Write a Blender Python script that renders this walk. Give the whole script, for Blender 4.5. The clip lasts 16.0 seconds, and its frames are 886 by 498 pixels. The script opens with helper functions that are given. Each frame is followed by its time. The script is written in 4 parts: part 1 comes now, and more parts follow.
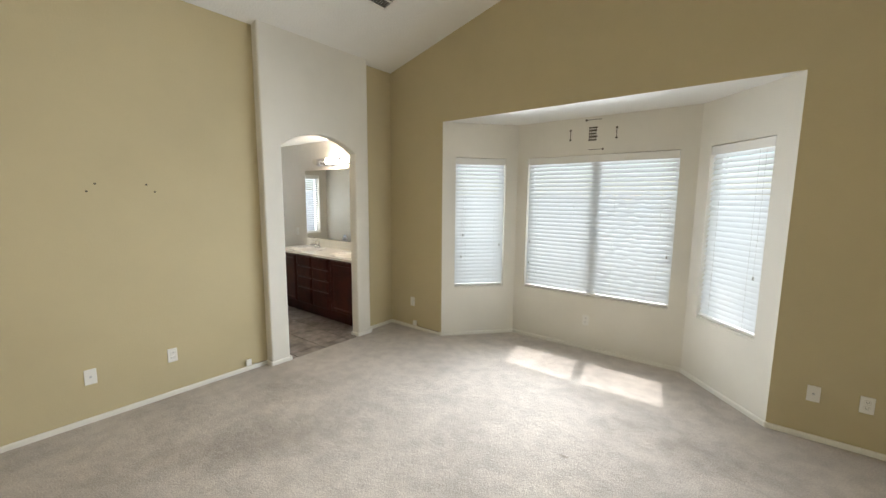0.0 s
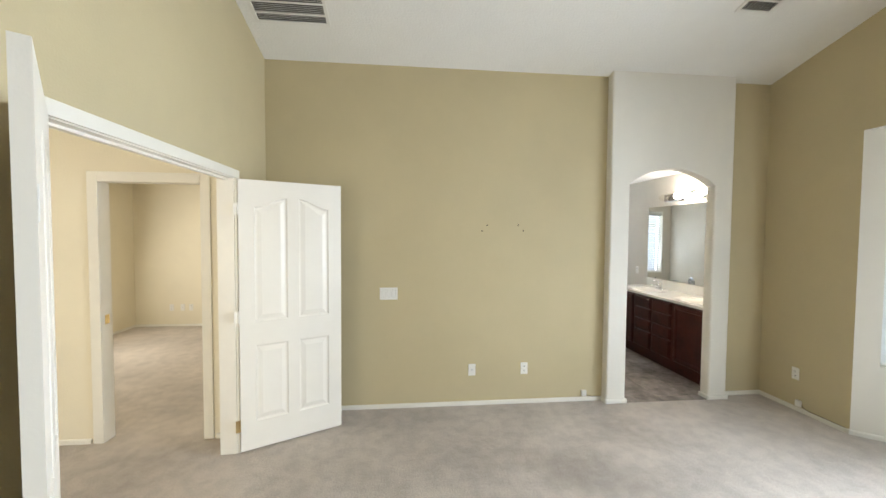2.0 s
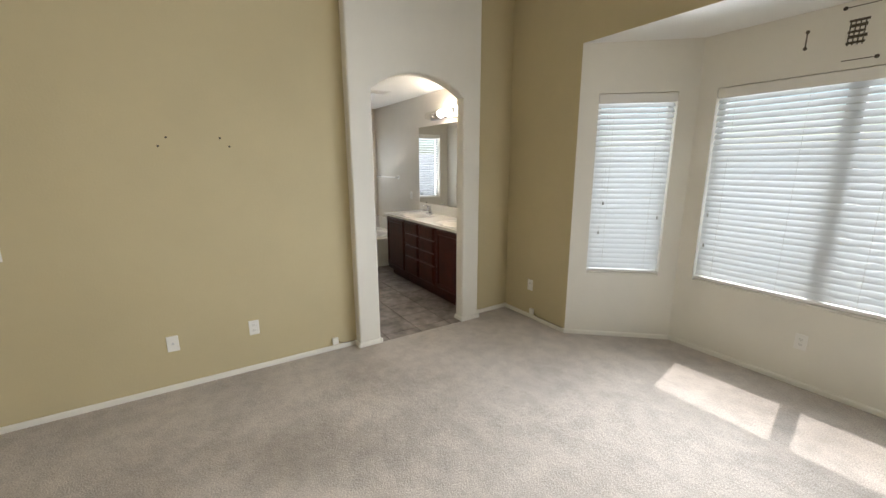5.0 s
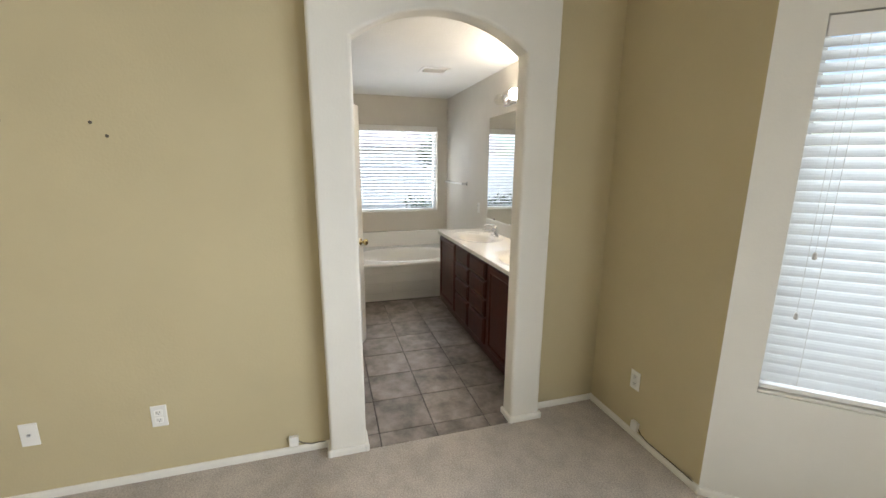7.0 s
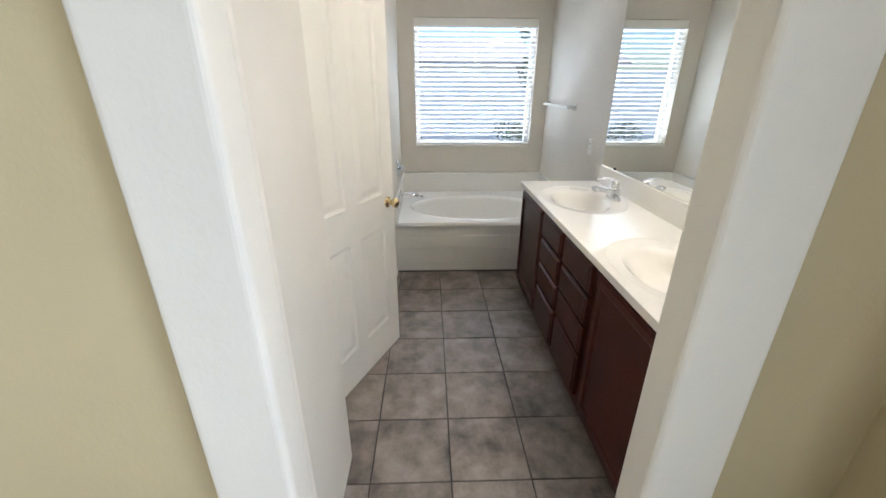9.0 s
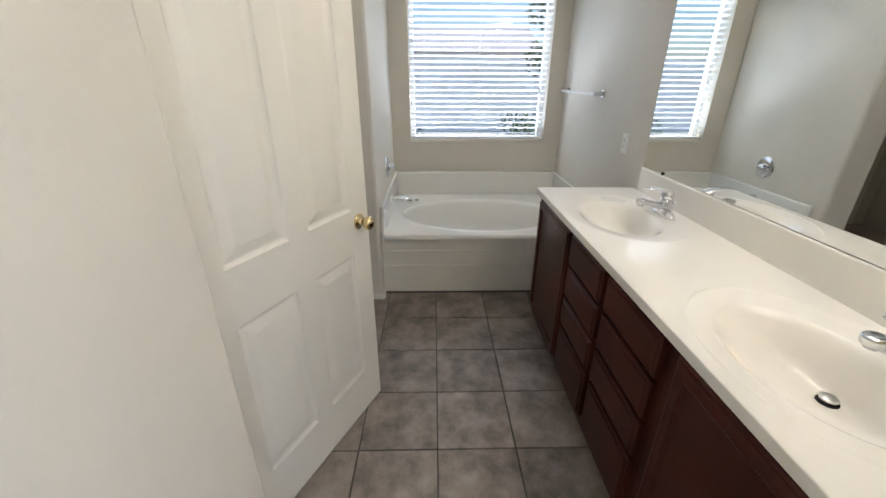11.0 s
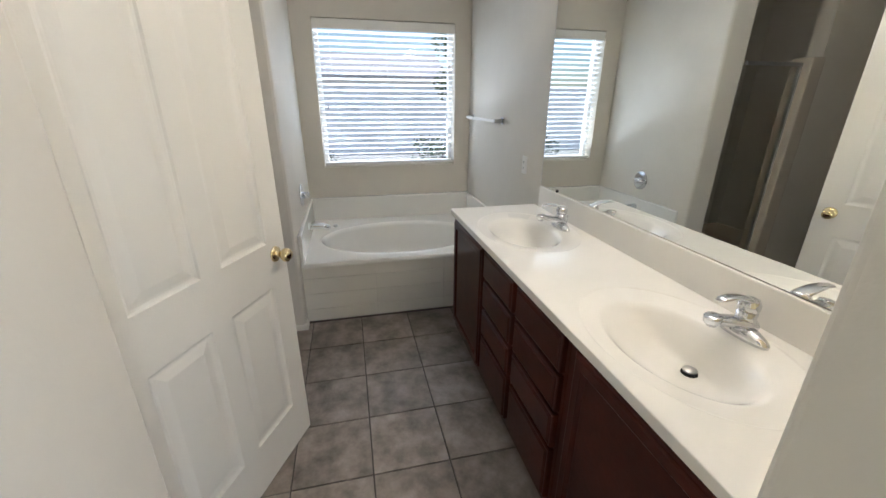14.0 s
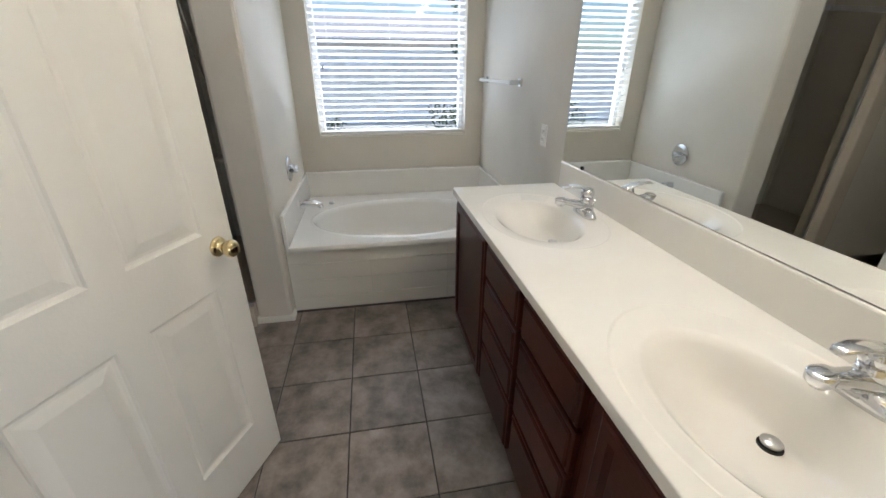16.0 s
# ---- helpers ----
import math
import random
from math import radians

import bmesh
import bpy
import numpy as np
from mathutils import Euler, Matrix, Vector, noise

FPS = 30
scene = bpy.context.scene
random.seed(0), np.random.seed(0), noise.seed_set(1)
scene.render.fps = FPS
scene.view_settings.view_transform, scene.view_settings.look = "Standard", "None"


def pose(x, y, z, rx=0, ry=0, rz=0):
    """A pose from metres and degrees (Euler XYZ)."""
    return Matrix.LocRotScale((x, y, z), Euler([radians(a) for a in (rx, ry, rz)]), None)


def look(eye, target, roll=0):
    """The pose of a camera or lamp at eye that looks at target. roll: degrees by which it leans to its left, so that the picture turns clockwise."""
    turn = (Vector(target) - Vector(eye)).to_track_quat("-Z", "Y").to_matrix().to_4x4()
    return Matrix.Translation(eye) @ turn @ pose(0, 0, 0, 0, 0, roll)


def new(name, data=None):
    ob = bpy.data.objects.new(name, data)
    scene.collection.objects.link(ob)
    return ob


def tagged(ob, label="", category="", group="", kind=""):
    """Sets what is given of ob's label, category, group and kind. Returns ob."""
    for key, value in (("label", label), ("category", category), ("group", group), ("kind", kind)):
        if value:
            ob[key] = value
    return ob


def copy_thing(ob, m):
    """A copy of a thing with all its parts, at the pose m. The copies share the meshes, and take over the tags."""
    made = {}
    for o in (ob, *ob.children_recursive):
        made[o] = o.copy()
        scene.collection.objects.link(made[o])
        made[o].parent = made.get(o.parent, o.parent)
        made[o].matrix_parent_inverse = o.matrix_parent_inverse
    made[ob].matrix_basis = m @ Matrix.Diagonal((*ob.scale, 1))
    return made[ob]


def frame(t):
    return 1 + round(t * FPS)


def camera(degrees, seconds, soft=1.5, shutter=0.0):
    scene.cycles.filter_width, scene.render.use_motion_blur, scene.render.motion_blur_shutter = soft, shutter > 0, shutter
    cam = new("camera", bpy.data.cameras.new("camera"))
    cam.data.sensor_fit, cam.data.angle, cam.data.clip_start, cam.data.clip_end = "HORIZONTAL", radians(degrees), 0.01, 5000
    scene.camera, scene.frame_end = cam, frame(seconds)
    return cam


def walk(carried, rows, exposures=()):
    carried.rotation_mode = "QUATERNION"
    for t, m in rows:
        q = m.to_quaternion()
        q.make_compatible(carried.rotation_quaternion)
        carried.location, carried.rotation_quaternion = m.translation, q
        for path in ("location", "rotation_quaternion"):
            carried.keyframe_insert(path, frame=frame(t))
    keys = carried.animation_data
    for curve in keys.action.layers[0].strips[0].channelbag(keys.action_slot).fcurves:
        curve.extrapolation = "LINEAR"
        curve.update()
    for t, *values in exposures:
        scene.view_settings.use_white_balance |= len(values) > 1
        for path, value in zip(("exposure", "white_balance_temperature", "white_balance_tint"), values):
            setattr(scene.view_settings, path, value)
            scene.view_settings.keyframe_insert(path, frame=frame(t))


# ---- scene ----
cam = camera(96.9, 16.0)
PATH = [
    (0, (-0.059, -0.169, 1.655), (-1.282, 1.393, 1.4), 0.5),
    (0.5, (-0.119, -0.209, 1.632), (-1.742, 0.943, 1.427), 0.5),
    (1, (-0.113, -0.256, 1.651), (-1.982, 0.431, 1.464), 0.6),
    (1.5, (-0.06, -0.287, 1.629), (-2.035, -0.003, 1.486), 0.5),
    (2, (-0.059, -0.287, 1.656), (-2.047, -0.077, 1.577), 0.4),
    (2.5, (-0.088, -0.285, 1.665), (-2.048, 0.104, 1.589), 0.4),
    (3, (-0.14, -0.239, 1.638), (-2.023, 0.421, 1.499), 0.1),
    (3.5, (-0.188, -0.156, 1.609), (-1.94, 0.781, 1.378), 0.0),
    (3.7, (-0.213, -0.079, 1.598), (-1.903, 0.955, 1.322), 0.1),
    (5.8, (-0.948, 1.16, 1.561), (-2.615, 2.149, 1.068), 0.2),
    (6, (-1.045, 1.293, 1.559), (-2.759, 2.211, 1.09), 0.3),
    (6.5, (-1.348, 1.52, 1.583), (-3.156, 2.257, 1.147), 0.4),
    (7, (-1.683, 1.767, 1.573), (-3.56, 2.319, 1.158), 0.4),
    (7.5, (-2.012, 2.006, 1.557), (-3.932, 2.36, 1.121), 0.0),
    (8, (-2.337, 2.083, 1.537), (-4.258, 2.292, 1.023), 0.2),
    (8.2, (-2.477, 2.122, 1.557), (-4.386, 2.284, 0.983), 0.2),
    (10.3, (-3.505, 2.32, 1.41), (-5.304, 2.377, 0.539), 0.4),
    (10.5, (-3.544, 2.316, 1.42), (-5.35, 2.374, 0.562), 0.4),
    (11, (-3.587, 2.318, 1.451), (-5.419, 2.363, 0.65), 0.3),
    (11.5, (-3.601, 2.315, 1.49), (-5.458, 2.366, 0.751), 0.5),
    (12, (-3.6, 2.316, 1.487), (-5.464, 2.432, 0.772), 0.2),
    (12.5, (-3.568, 2.336, 1.488), (-5.416, 2.601, 0.772), 0.3),
    (13, (-3.524, 2.392, 1.48), (-5.344, 2.821, 0.768), 0.2),
    (13.4, (-3.517, 2.377, 1.481), (-5.322, 2.877, 0.78), 0.2),
    (13.5, (-3.518, 2.387, 1.495), (-5.325, 2.878, 0.791), 0.2),
    (14, (-3.52, 2.329, 1.49), (-5.341, 2.759, 0.784), 0.3),
    (14.5, (-3.544, 2.303, 1.476), (-5.372, 2.645, 0.74), 0.3),
    (15, (-3.61, 2.322, 1.461), (-5.431, 2.614, 0.687), 0.2),
    (15.5, (-3.744, 2.425, 1.432), (-5.553, 2.708, 0.627), 0.1),
    (16, (-3.847, 2.506, 1.43), (-5.635, 2.831, 0.596), 0.2),
]
EXPOSURES = [(0, 0.0, 6400, 12), (1, -0.05, 6700, 13), (2, 0.3, 6050, 11), (2.5, 0.25, 5950, 11), (3, 0.15, 6300, 12), (3.5, 0.06, 6550, 13), (6, -0.2, 6350, 14), (7, 0.04, 6300, 13), (8, 0.3, 5700, 13), (10.5, 0.1, 5850, 13), (12, -0.02, 5800, 13), (16, 0.0, 5800, 13)]
walk(cam, [(t, look(eye, target, roll)) for t, eye, target, roll in PATH], EXPOSURES)
BAY_W, SLAT_W, BATH_W, ROOM_W, HALL_W, EAST_W = 25.0, 10.0, 220.0, 40.0, 44.0, 2.5
GROUND_W = 380.0
SLAT_THROUGH, BULB, SUN_CUT_Y = 0.40, 47.0, 4.92

# ---- world, sun and large lights ----
SUN_WAY = Vector((0.19, -1.0, -1.6)).normalized()
world = bpy.data.worlds.new("sky")
scene.world = world
world.use_nodes = True
wn = world.node_tree.nodes
sky = wn.new("ShaderNodeTexSky")
sky.sky_type = "NISHITA"
sky.sun_disc = False
sky.sun_elevation = radians(57)
sky.sun_rotation = radians(-11)
sky.dust_density = 1.5
wn["Background"].inputs["Strength"].default_value = 0.15
world.node_tree.links.new(sky.outputs[0], wn["Background"].inputs["Color"])
sun_data = bpy.data.lights.new("sun", "SUN")
sun_data.energy = 5.0
sun_data.angle = radians(0.53)
sun_data.color = (1.0, 0.985, 0.965)
sun = new("sun", sun_data)
sun.matrix_world = look((0, 12, 12), Vector((0, 12, 12)) + SUN_WAY)


def sky_lamp(name, eye, target, w, h, watts, color=(0.87, 0.94, 1.0), spread=180):
    d = bpy.data.lights.new(name, "AREA")
    d.shape = "RECTANGLE"
    d.size, d.size_y, d.energy, d.color = w, h, watts, color
    d.spread = radians(spread)
    ob = new(name, d)
    ob.matrix_world = look(eye, target)
    return ob


# area lamps just inside the bay openings stand in for daylight
BAYS = (("back", (-1.40, 4.115), (0.0, -1.0), 1.52, 2.5), ("west", (-2.594, 3.79), (0.747, -0.665), 0.59, 1.3), ("east", (-0.177, 3.78), (-0.729, -0.685), 0.60, 0.55))
for side, (bx, by), (ux, uy), width, share_of in BAYS:
    for z in (0.985, 1.735):
        # lamps tilted a little downwards, as blind slats would throw the daylight
        at = Vector((bx + ux * 0.035, by + uy * 0.035, z))
        sky_lamp("daylight_bay_" + side, at, at + Vector((ux, uy, -0.07)), width, 0.73, BAY_W * share_of / 2, spread=110)
sky_lamp("sky_bay_back", (-1.40, 4.36, 1.4), (-1.40, 3.0, 1.2), 1.60, 1.60, SLAT_W * 2.4)
sky_lamp("sky_bay_west", (-2.76, 3.97, 1.4), (-1.90, 3.20, 1.2), 0.62, 1.60, SLAT_W)
sky_lamp("sky_bay_east", (-0.01, 3.97, 1.4), (-0.80, 3.20, 1.2), 0.62, 1.60, SLAT_W)
sky_lamp("daylight_bath", (-10.4, 2.95, 3.35), (-6.9, 2.70, 1.45), 2.4, 1.0, BATH_W)
# added fill lamp below the sill, imitates light bounced off the yard
sky_lamp("ground_fill_bath", (-8.65, 2.70, 0.0), (-7.2, 2.70, 1.45), 2.4, 0.9, GROUND_W)
# fill lamps added at unseen, invented window openings: other room, hall, east wall
sky_lamp("fill_other_room", (-5.4, -4.82, 1.45), (-5.4, -3.0, 1.0), 1.5, 1.2, ROOM_W, (1.0, 0.915, 0.74))
sky_lamp("fill_hall", (0.9, -2.6, 1.5), (-2.0, -2.6, 1.2), 0.9, 1.3, HALL_W, (1.0, 0.915, 0.74))
sky_lamp("fill_east", (1.98, 0.9, 1.5), (0.0, 0.9, 1.2), 1.4, 1.3, EAST_W, (1.0, 0.95, 0.85))


# ---- materials ----
def material(name, base, rough=0.6, metal=0.0, spots=None, vary=0.06, scale=3.0, bump=0.0, bump_scale=200.0, coat=0.0, random_value=0.0, spec=0.5):
    m = bpy.data.materials.new(name)
    m.use_nodes = True
    n, l = m.node_tree.nodes, m.node_tree.links
    b = n["Principled BSDF"]
    b.inputs["Roughness"].default_value = rough
    b.inputs["Metallic"].default_value = metal
    b.inputs["Coat Weight"].default_value = coat
    b.inputs["Specular IOR Level"].default_value = spec
    tc = n.new("ShaderNodeTexCoord")
    nz = n.new("ShaderNodeTexNoise")
    nz.inputs["Scale"].default_value = scale
    nz.inputs["Detail"].default_value = 6.0
    nz.inputs["Roughness"].default_value = 0.62
    where = tc.outputs["Object"]
    if random_value:
        oi = n.new("ShaderNodeObjectInfo")
        sc = n.new("ShaderNodeVectorMath")
        sc.operation = "SCALE"
        sc.inputs[0].default_value = (37.0, 53.0, 71.0)
        l.new(oi.outputs["Random"], sc.inputs["Scale"])
        ad = n.new("ShaderNodeVectorMath")
        l.new(where, ad.inputs[0])
        l.new(sc.outputs["Vector"], ad.inputs[1])
        where = ad.outputs["Vector"]
    l.new(where, nz.inputs["Vector"])
    ramp = n.new("ShaderNodeValToRGB")
    low = spots or tuple(c * (1 - vary * 2) for c in base)
    high = tuple(min(1, c * (1 + vary)) for c in base)
    ramp.color_ramp.elements[0].position, ramp.color_ramp.elements[1].position = 0.3, 0.68
    ramp.color_ramp.elements[0].color, ramp.color_ramp.elements[1].color = (*low, 1), (*high, 1)
    l.new(nz.outputs["Fac"], ramp.inputs["Fac"])
    out = ramp.outputs["Color"]
    if random_value:
        info = n.new("ShaderNodeObjectInfo")
        mr = n.new("ShaderNodeMapRange")
        mr.inputs["To Min"].default_value, mr.inputs["To Max"].default_value = 1 - random_value, 1 + random_value
        hsv = n.new("ShaderNodeHueSaturation")
        l.new(info.outputs["Random"], mr.inputs["Value"])
        l.new(mr.outputs["Result"], hsv.inputs["Value"])
        l.new(out, hsv.inputs["Color"])
        out = hsv.outputs["Color"]
    l.new(out, b.inputs["Base Color"])
    if bump:
        nb = n.new("ShaderNodeTexNoise")
        nb.inputs["Scale"].default_value = bump_scale
        nb.inputs["Detail"].default_value = 3.0
        bp = n.new("ShaderNodeBump")
        bp.inputs["Strength"].default_value = bump
        bp.inputs["Distance"].default_value = 0.01
        l.new(tc.outputs["Object"], nb.inputs["Vector"])
        l.new(nb.outputs["Fac"], bp.inputs["Height"])
        l.new(bp.outputs["Normal"], b.inputs["Normal"])
    return m


TAN = material("tan_wall_paint", (0.54, 0.458, 0.278), 0.75, vary=0.03, scale=1.3, bump=0.10, bump_scale=90)
PALE = material("pale_wall_paint", (0.76, 0.727, 0.645), 0.7, vary=0.025, scale=1.5, bump=0.08, bump_scale=90)
BATHPAINT = material("bathroom_wall_paint", (0.685, 0.64, 0.555), 0.55, vary=0.03, scale=1.6, bump=0.07, bump_scale=80)
CREAM = material("cream_hall_paint", (0.80, 0.735, 0.575), 0.7, vary=0.02, scale=1.5, bump=0.15, bump_scale=90)
CEIL = material("white_ceiling_paint", (0.86, 0.845, 0.80), 0.85, vary=0.015, scale=2.0, bump=0.35, bump_scale=60)
TRIM = material("white_trim_paint", (0.80, 0.77, 0.69), 0.38, vary=0.02, scale=4.0, bump=0.03, bump_scale=60)
DOORPAINT = material("white_door_paint", (0.785, 0.75, 0.668), 0.36, vary=0.02, scale=2.0, bump=0.05, bump_scale=120)
PLASTIC = material("white_plastic", (0.82, 0.80, 0.75), 0.3, vary=0.01, scale=5)
VINYL = material("white_vinyl_frame", (0.8, 0.8, 0.78), 0.35, vary=0.01, scale=5)
ACRYLIC = material("white_tub_acrylic", (0.82, 0.80, 0.745), 0.12, vary=0.012, scale=2.5, coat=0.4)
MARBLE = material("cultured_marble", (0.85, 0.825, 0.765), 0.09, vary=0.02, scale=2.2, spec=0.45)
GROUT_W = material("white_grout", (0.62, 0.59, 0.52), 0.8, vary=0.05, scale=20)
WALLTILE = material("white_glazed_tile", (0.80, 0.775, 0.70), 0.16, vary=0.015, scale=3, coat=0.3, random_value=0.02)
CHERRY = material("dark_cherry_wood", (0.064, 0.0125, 0.0068), 0.34, spots=(0.034, 0.0068, 0.004), scale=6.0, bump=0.05, bump_scale=40, coat=0.02, spec=0.22)
CHROME = material("chrome", (0.72, 0.73, 0.75), 0.06, 1.0, vary=0.0, scale=2)
BRASS = material("polished_brass", (0.80, 0.65, 0.36), 0.16, 1.0, vary=0.04, scale=12)
STEEL = material("brushed_aluminium", (0.6, 0.6, 0.6), 0.3, 1.0, vary=0.03, scale=10)
DARK = material("dark_shade_and_trim", (0.015, 0.014, 0.013), 0.8, vary=0.1, scale=5)
VENT_SHADE = material("vent_shade", (0.10, 0.092, 0.08), 0.8, vary=0.1, scale=5)
GRIMY = material("dark_smudge", (0.11, 0.092, 0.065), 0.9, vary=0.3, scale=60)
GROUT = material("dark_grey_grout", (0.075, 0.066, 0.058), 0.95, vary=0.15, scale=30, bump=0.2, bump_scale=300)
TILE = material("slate_look_floor_tile", (0.345, 0.294, 0.25), 0.46, spots=(0.11, 0.091, 0.077), scale=7.0, bump=0.08, bump_scale=25, random_value=0.10, spec=0.3)
TASSEL = material("grey_tassel", (0.58, 0.56, 0.52), 0.5)
STUCCO = material("tan_stucco", (0.64, 0.61, 0.58), 0.9, vary=0.08, scale=2, bump=0.3, bump_scale=60)
BLOCK = material("grey_block_wall", (0.79, 0.79, 0.82), 0.9, vary=0.08, scale=4, bump=0.3, bump_scale=40, random_value=0.05)
GRAVEL = material("pale_gravel", (0.58, 0.55, 0.51), 0.95, spots=(0.48, 0.45, 0.42), scale=9, bump=0.6, bump_scale=60)
ROOFTILE = material("roof_tile", (0.46, 0.43, 0.43), 0.85, vary=0.15, scale=6, bump=0.4, bump_scale=20)
LEAF = material("green_leaf", (0.075, 0.11, 0.045), 0.6, spots=(0.045, 0.07, 0.03), scale=5, random_value=0.2)
BARK = material("brown_bark", (0.14, 0.10, 0.07), 0.9, vary=0.25, scale=12, bump=0.5, bump_scale=40)
SHOWERWALL = material("shower_panel", (0.64, 0.57, 0.47), 0.25, vary=0.03, scale=3, coat=0.2)


def carpet_material():
    m = bpy.data.materials.new("beige_cut_pile_carpet")
    m.use_nodes = True
    n, l = m.node_tree.nodes, m.node_tree.links
    b = n["Principled BSDF"]
    b.inputs["Roughness"].default_value = 0.95
    b.inputs["Specular IOR Level"].default_value = 0.1
    b.inputs["Sheen Weight"].default_value = 0.25
    tc = n.new("ShaderNodeTexCoord")

    def tex(scale, detail, lo, hi, a, c):
        nz = n.new("ShaderNodeTexNoise")
        nz.inputs["Scale"].default_value, nz.inputs["Detail"].default_value = scale, detail
        l.new(tc.outputs["Object"], nz.inputs["Vector"])
        r = n.new("ShaderNodeValToRGB")
        r.color_ramp.elements[0].position, r.color_ramp.elements[1].position = lo, hi
        r.color_ramp.elements[0].color, r.color_ramp.elements[1].color = (a, a, a, 1), (c, c, c, 1)
        l.new(nz.outputs["Fac"], r.inputs["Fac"])
        return nz, r
    def mul(a, c):
        x = n.new("ShaderNodeMixRGB")
        x.blend_type = "MULTIPLY"
        x.inputs["Fac"].default_value = 1.0
        l.new(a, x.inputs["Color1"])
        l.new(c, x.inputs["Color2"])
        return x.outputs["Color"]
    _, big = tex(1.5, 10, 0.38, 0.60, 0.82, 1.0)
    _, mid = tex(9.0, 9, 0.38, 0.60, 0.86, 1.0)
    fine_n, fine = tex(130.0, 4, 0.34, 0.66, 0.74, 1.10)
    base = n.new("ShaderNodeRGB")
    base.outputs[0].default_value = (0.60, 0.527, 0.45, 1)
    col = mul(mul(mul(base.outputs[0], big.outputs["Color"]), mid.outputs["Color"]), fine.outputs["Color"])
    warp = n.new("ShaderNodeTexNoise")
    warp.inputs["Scale"].default_value, warp.inputs["Detail"].default_value = 2.6, 7.0
    l.new(tc.outputs["Object"], warp.inputs["Vector"])
    pull = n.new("ShaderNodeVectorMath")
    pull.operation = "MULTIPLY_ADD"
    l.new(warp.outputs["Color"], pull.inputs[0])
    pull.inputs[1].default_value = (1.1, 1.1, 0.0)
    l.new(tc.outputs["Object"], pull.inputs[2])
    # soiled traffic lanes and spots: centre, heading, half length, half width, darkest share
    for cx, cy, turn, la, lb, dark in ((-2.72, 0.75, 66, 1.1, 0.34, 0.76), (-3.1, 1.75, 60, 0.5, 0.25, 0.80), (-0.35, 2.72, 0, 0.55, 0.24, 0.72), (-1.9, 0.6, 20, 0.9, 0.3, 0.88), (-2.9, -1.9, 60, 0.7, 0.35, 0.78), (-0.886, 2.18, 0, 0.035, 0.02, 0.35)):
        small = la < 0.1
        mp = n.new("ShaderNodeMapping")
        mp.vector_type = "TEXTURE"
        shift = 0.0 if small else 0.55
        mp.inputs["Location"].default_value = (cx + shift, cy + shift, 0)
        mp.inputs["Rotation"].default_value = (0, 0, radians(turn))
        mp.inputs["Scale"].default_value = (la, lb, 1)
        l.new(tc.outputs["Object"] if small else pull.outputs[0], mp.inputs["Vector"])
        ln = n.new("ShaderNodeVectorMath")
        ln.operation = "LENGTH"
        l.new(mp.outputs[0], ln.inputs[0])
        mr = n.new("ShaderNodeMapRange")
        mr.interpolation_type = "SMOOTHSTEP"
        mr.inputs["From Min"].default_value, mr.inputs["From Max"].default_value = 0.1, 1.25
        mr.inputs["To Min"].default_value, mr.inputs["To Max"].default_value = dark, 1.0
        l.new(ln.outputs["Value"], mr.inputs["Value"])
        tone = n.new("ShaderNodeMixRGB")
        tone.inputs["Color1"].default_value, tone.inputs["Color2"].default_value = (0.28, 0.22, 0.16, 1), (1, 1, 1, 1)
        l.new(mr.outputs["Result"], tone.inputs["Fac"])
        col = mul(col, tone.outputs["Color"])
    l.new(col, b.inputs["Base Color"])
    midn, _ = tex(28.0, 4, 0.3, 0.7, 0, 1)
    add = n.new("ShaderNodeMath")
    add.operation = "ADD"
    l.new(fine_n.outputs["Fac"], add.inputs[0])
    l.new(midn.outputs["Fac"], add.inputs[1])
    bp = n.new("ShaderNodeBump")
    bp.inputs["Strength"].default_value, bp.inputs["Distance"].default_value = 0.5, 0.012
    l.new(add.outputs[0], bp.inputs["Height"])
    l.new(bp.outputs["Normal"], b.inputs["Normal"])
    return m


CARPET = carpet_material()


def slat_material():
    m = bpy.data.materials.new("white_faux_wood_slat")
    m.use_nodes = True
    n, l = m.node_tree.nodes, m.node_tree.links
    b = n["Principled BSDF"]
    b.inputs["Base Color"].default_value = (0.86, 0.85, 0.82, 1)
    b.inputs["Roughness"].default_value = 0.35
    nz = n.new("ShaderNodeTexNoise")
    nz.inputs["Scale"].default_value = 3.0
    r = n.new("ShaderNodeValToRGB")
    r.color_ramp.elements[0].color, r.color_ramp.elements[1].color = (0.79, 0.79, 0.78, 1), (0.88, 0.88, 0.87, 1)
    l.new(nz.outputs["Fac"], r.inputs["Fac"])
    l.new(r.outputs["Color"], b.inputs["Base Color"])
    t = n.new("ShaderNodeBsdfTranslucent")
    t.inputs["Color"].default_value = (0.86, 0.88, 0.89, 1)
    mix = n.new("ShaderNodeMixShader")
    mix.inputs["Fac"].default_value = SLAT_THROUGH
    l.new(b.outputs[0], mix.inputs[1])
    l.new(t.outputs[0], mix.inputs[2])
    l.new(mix.outputs[0], n["Material Output"].inputs["Surface"])
    return m


SLAT = slat_material()


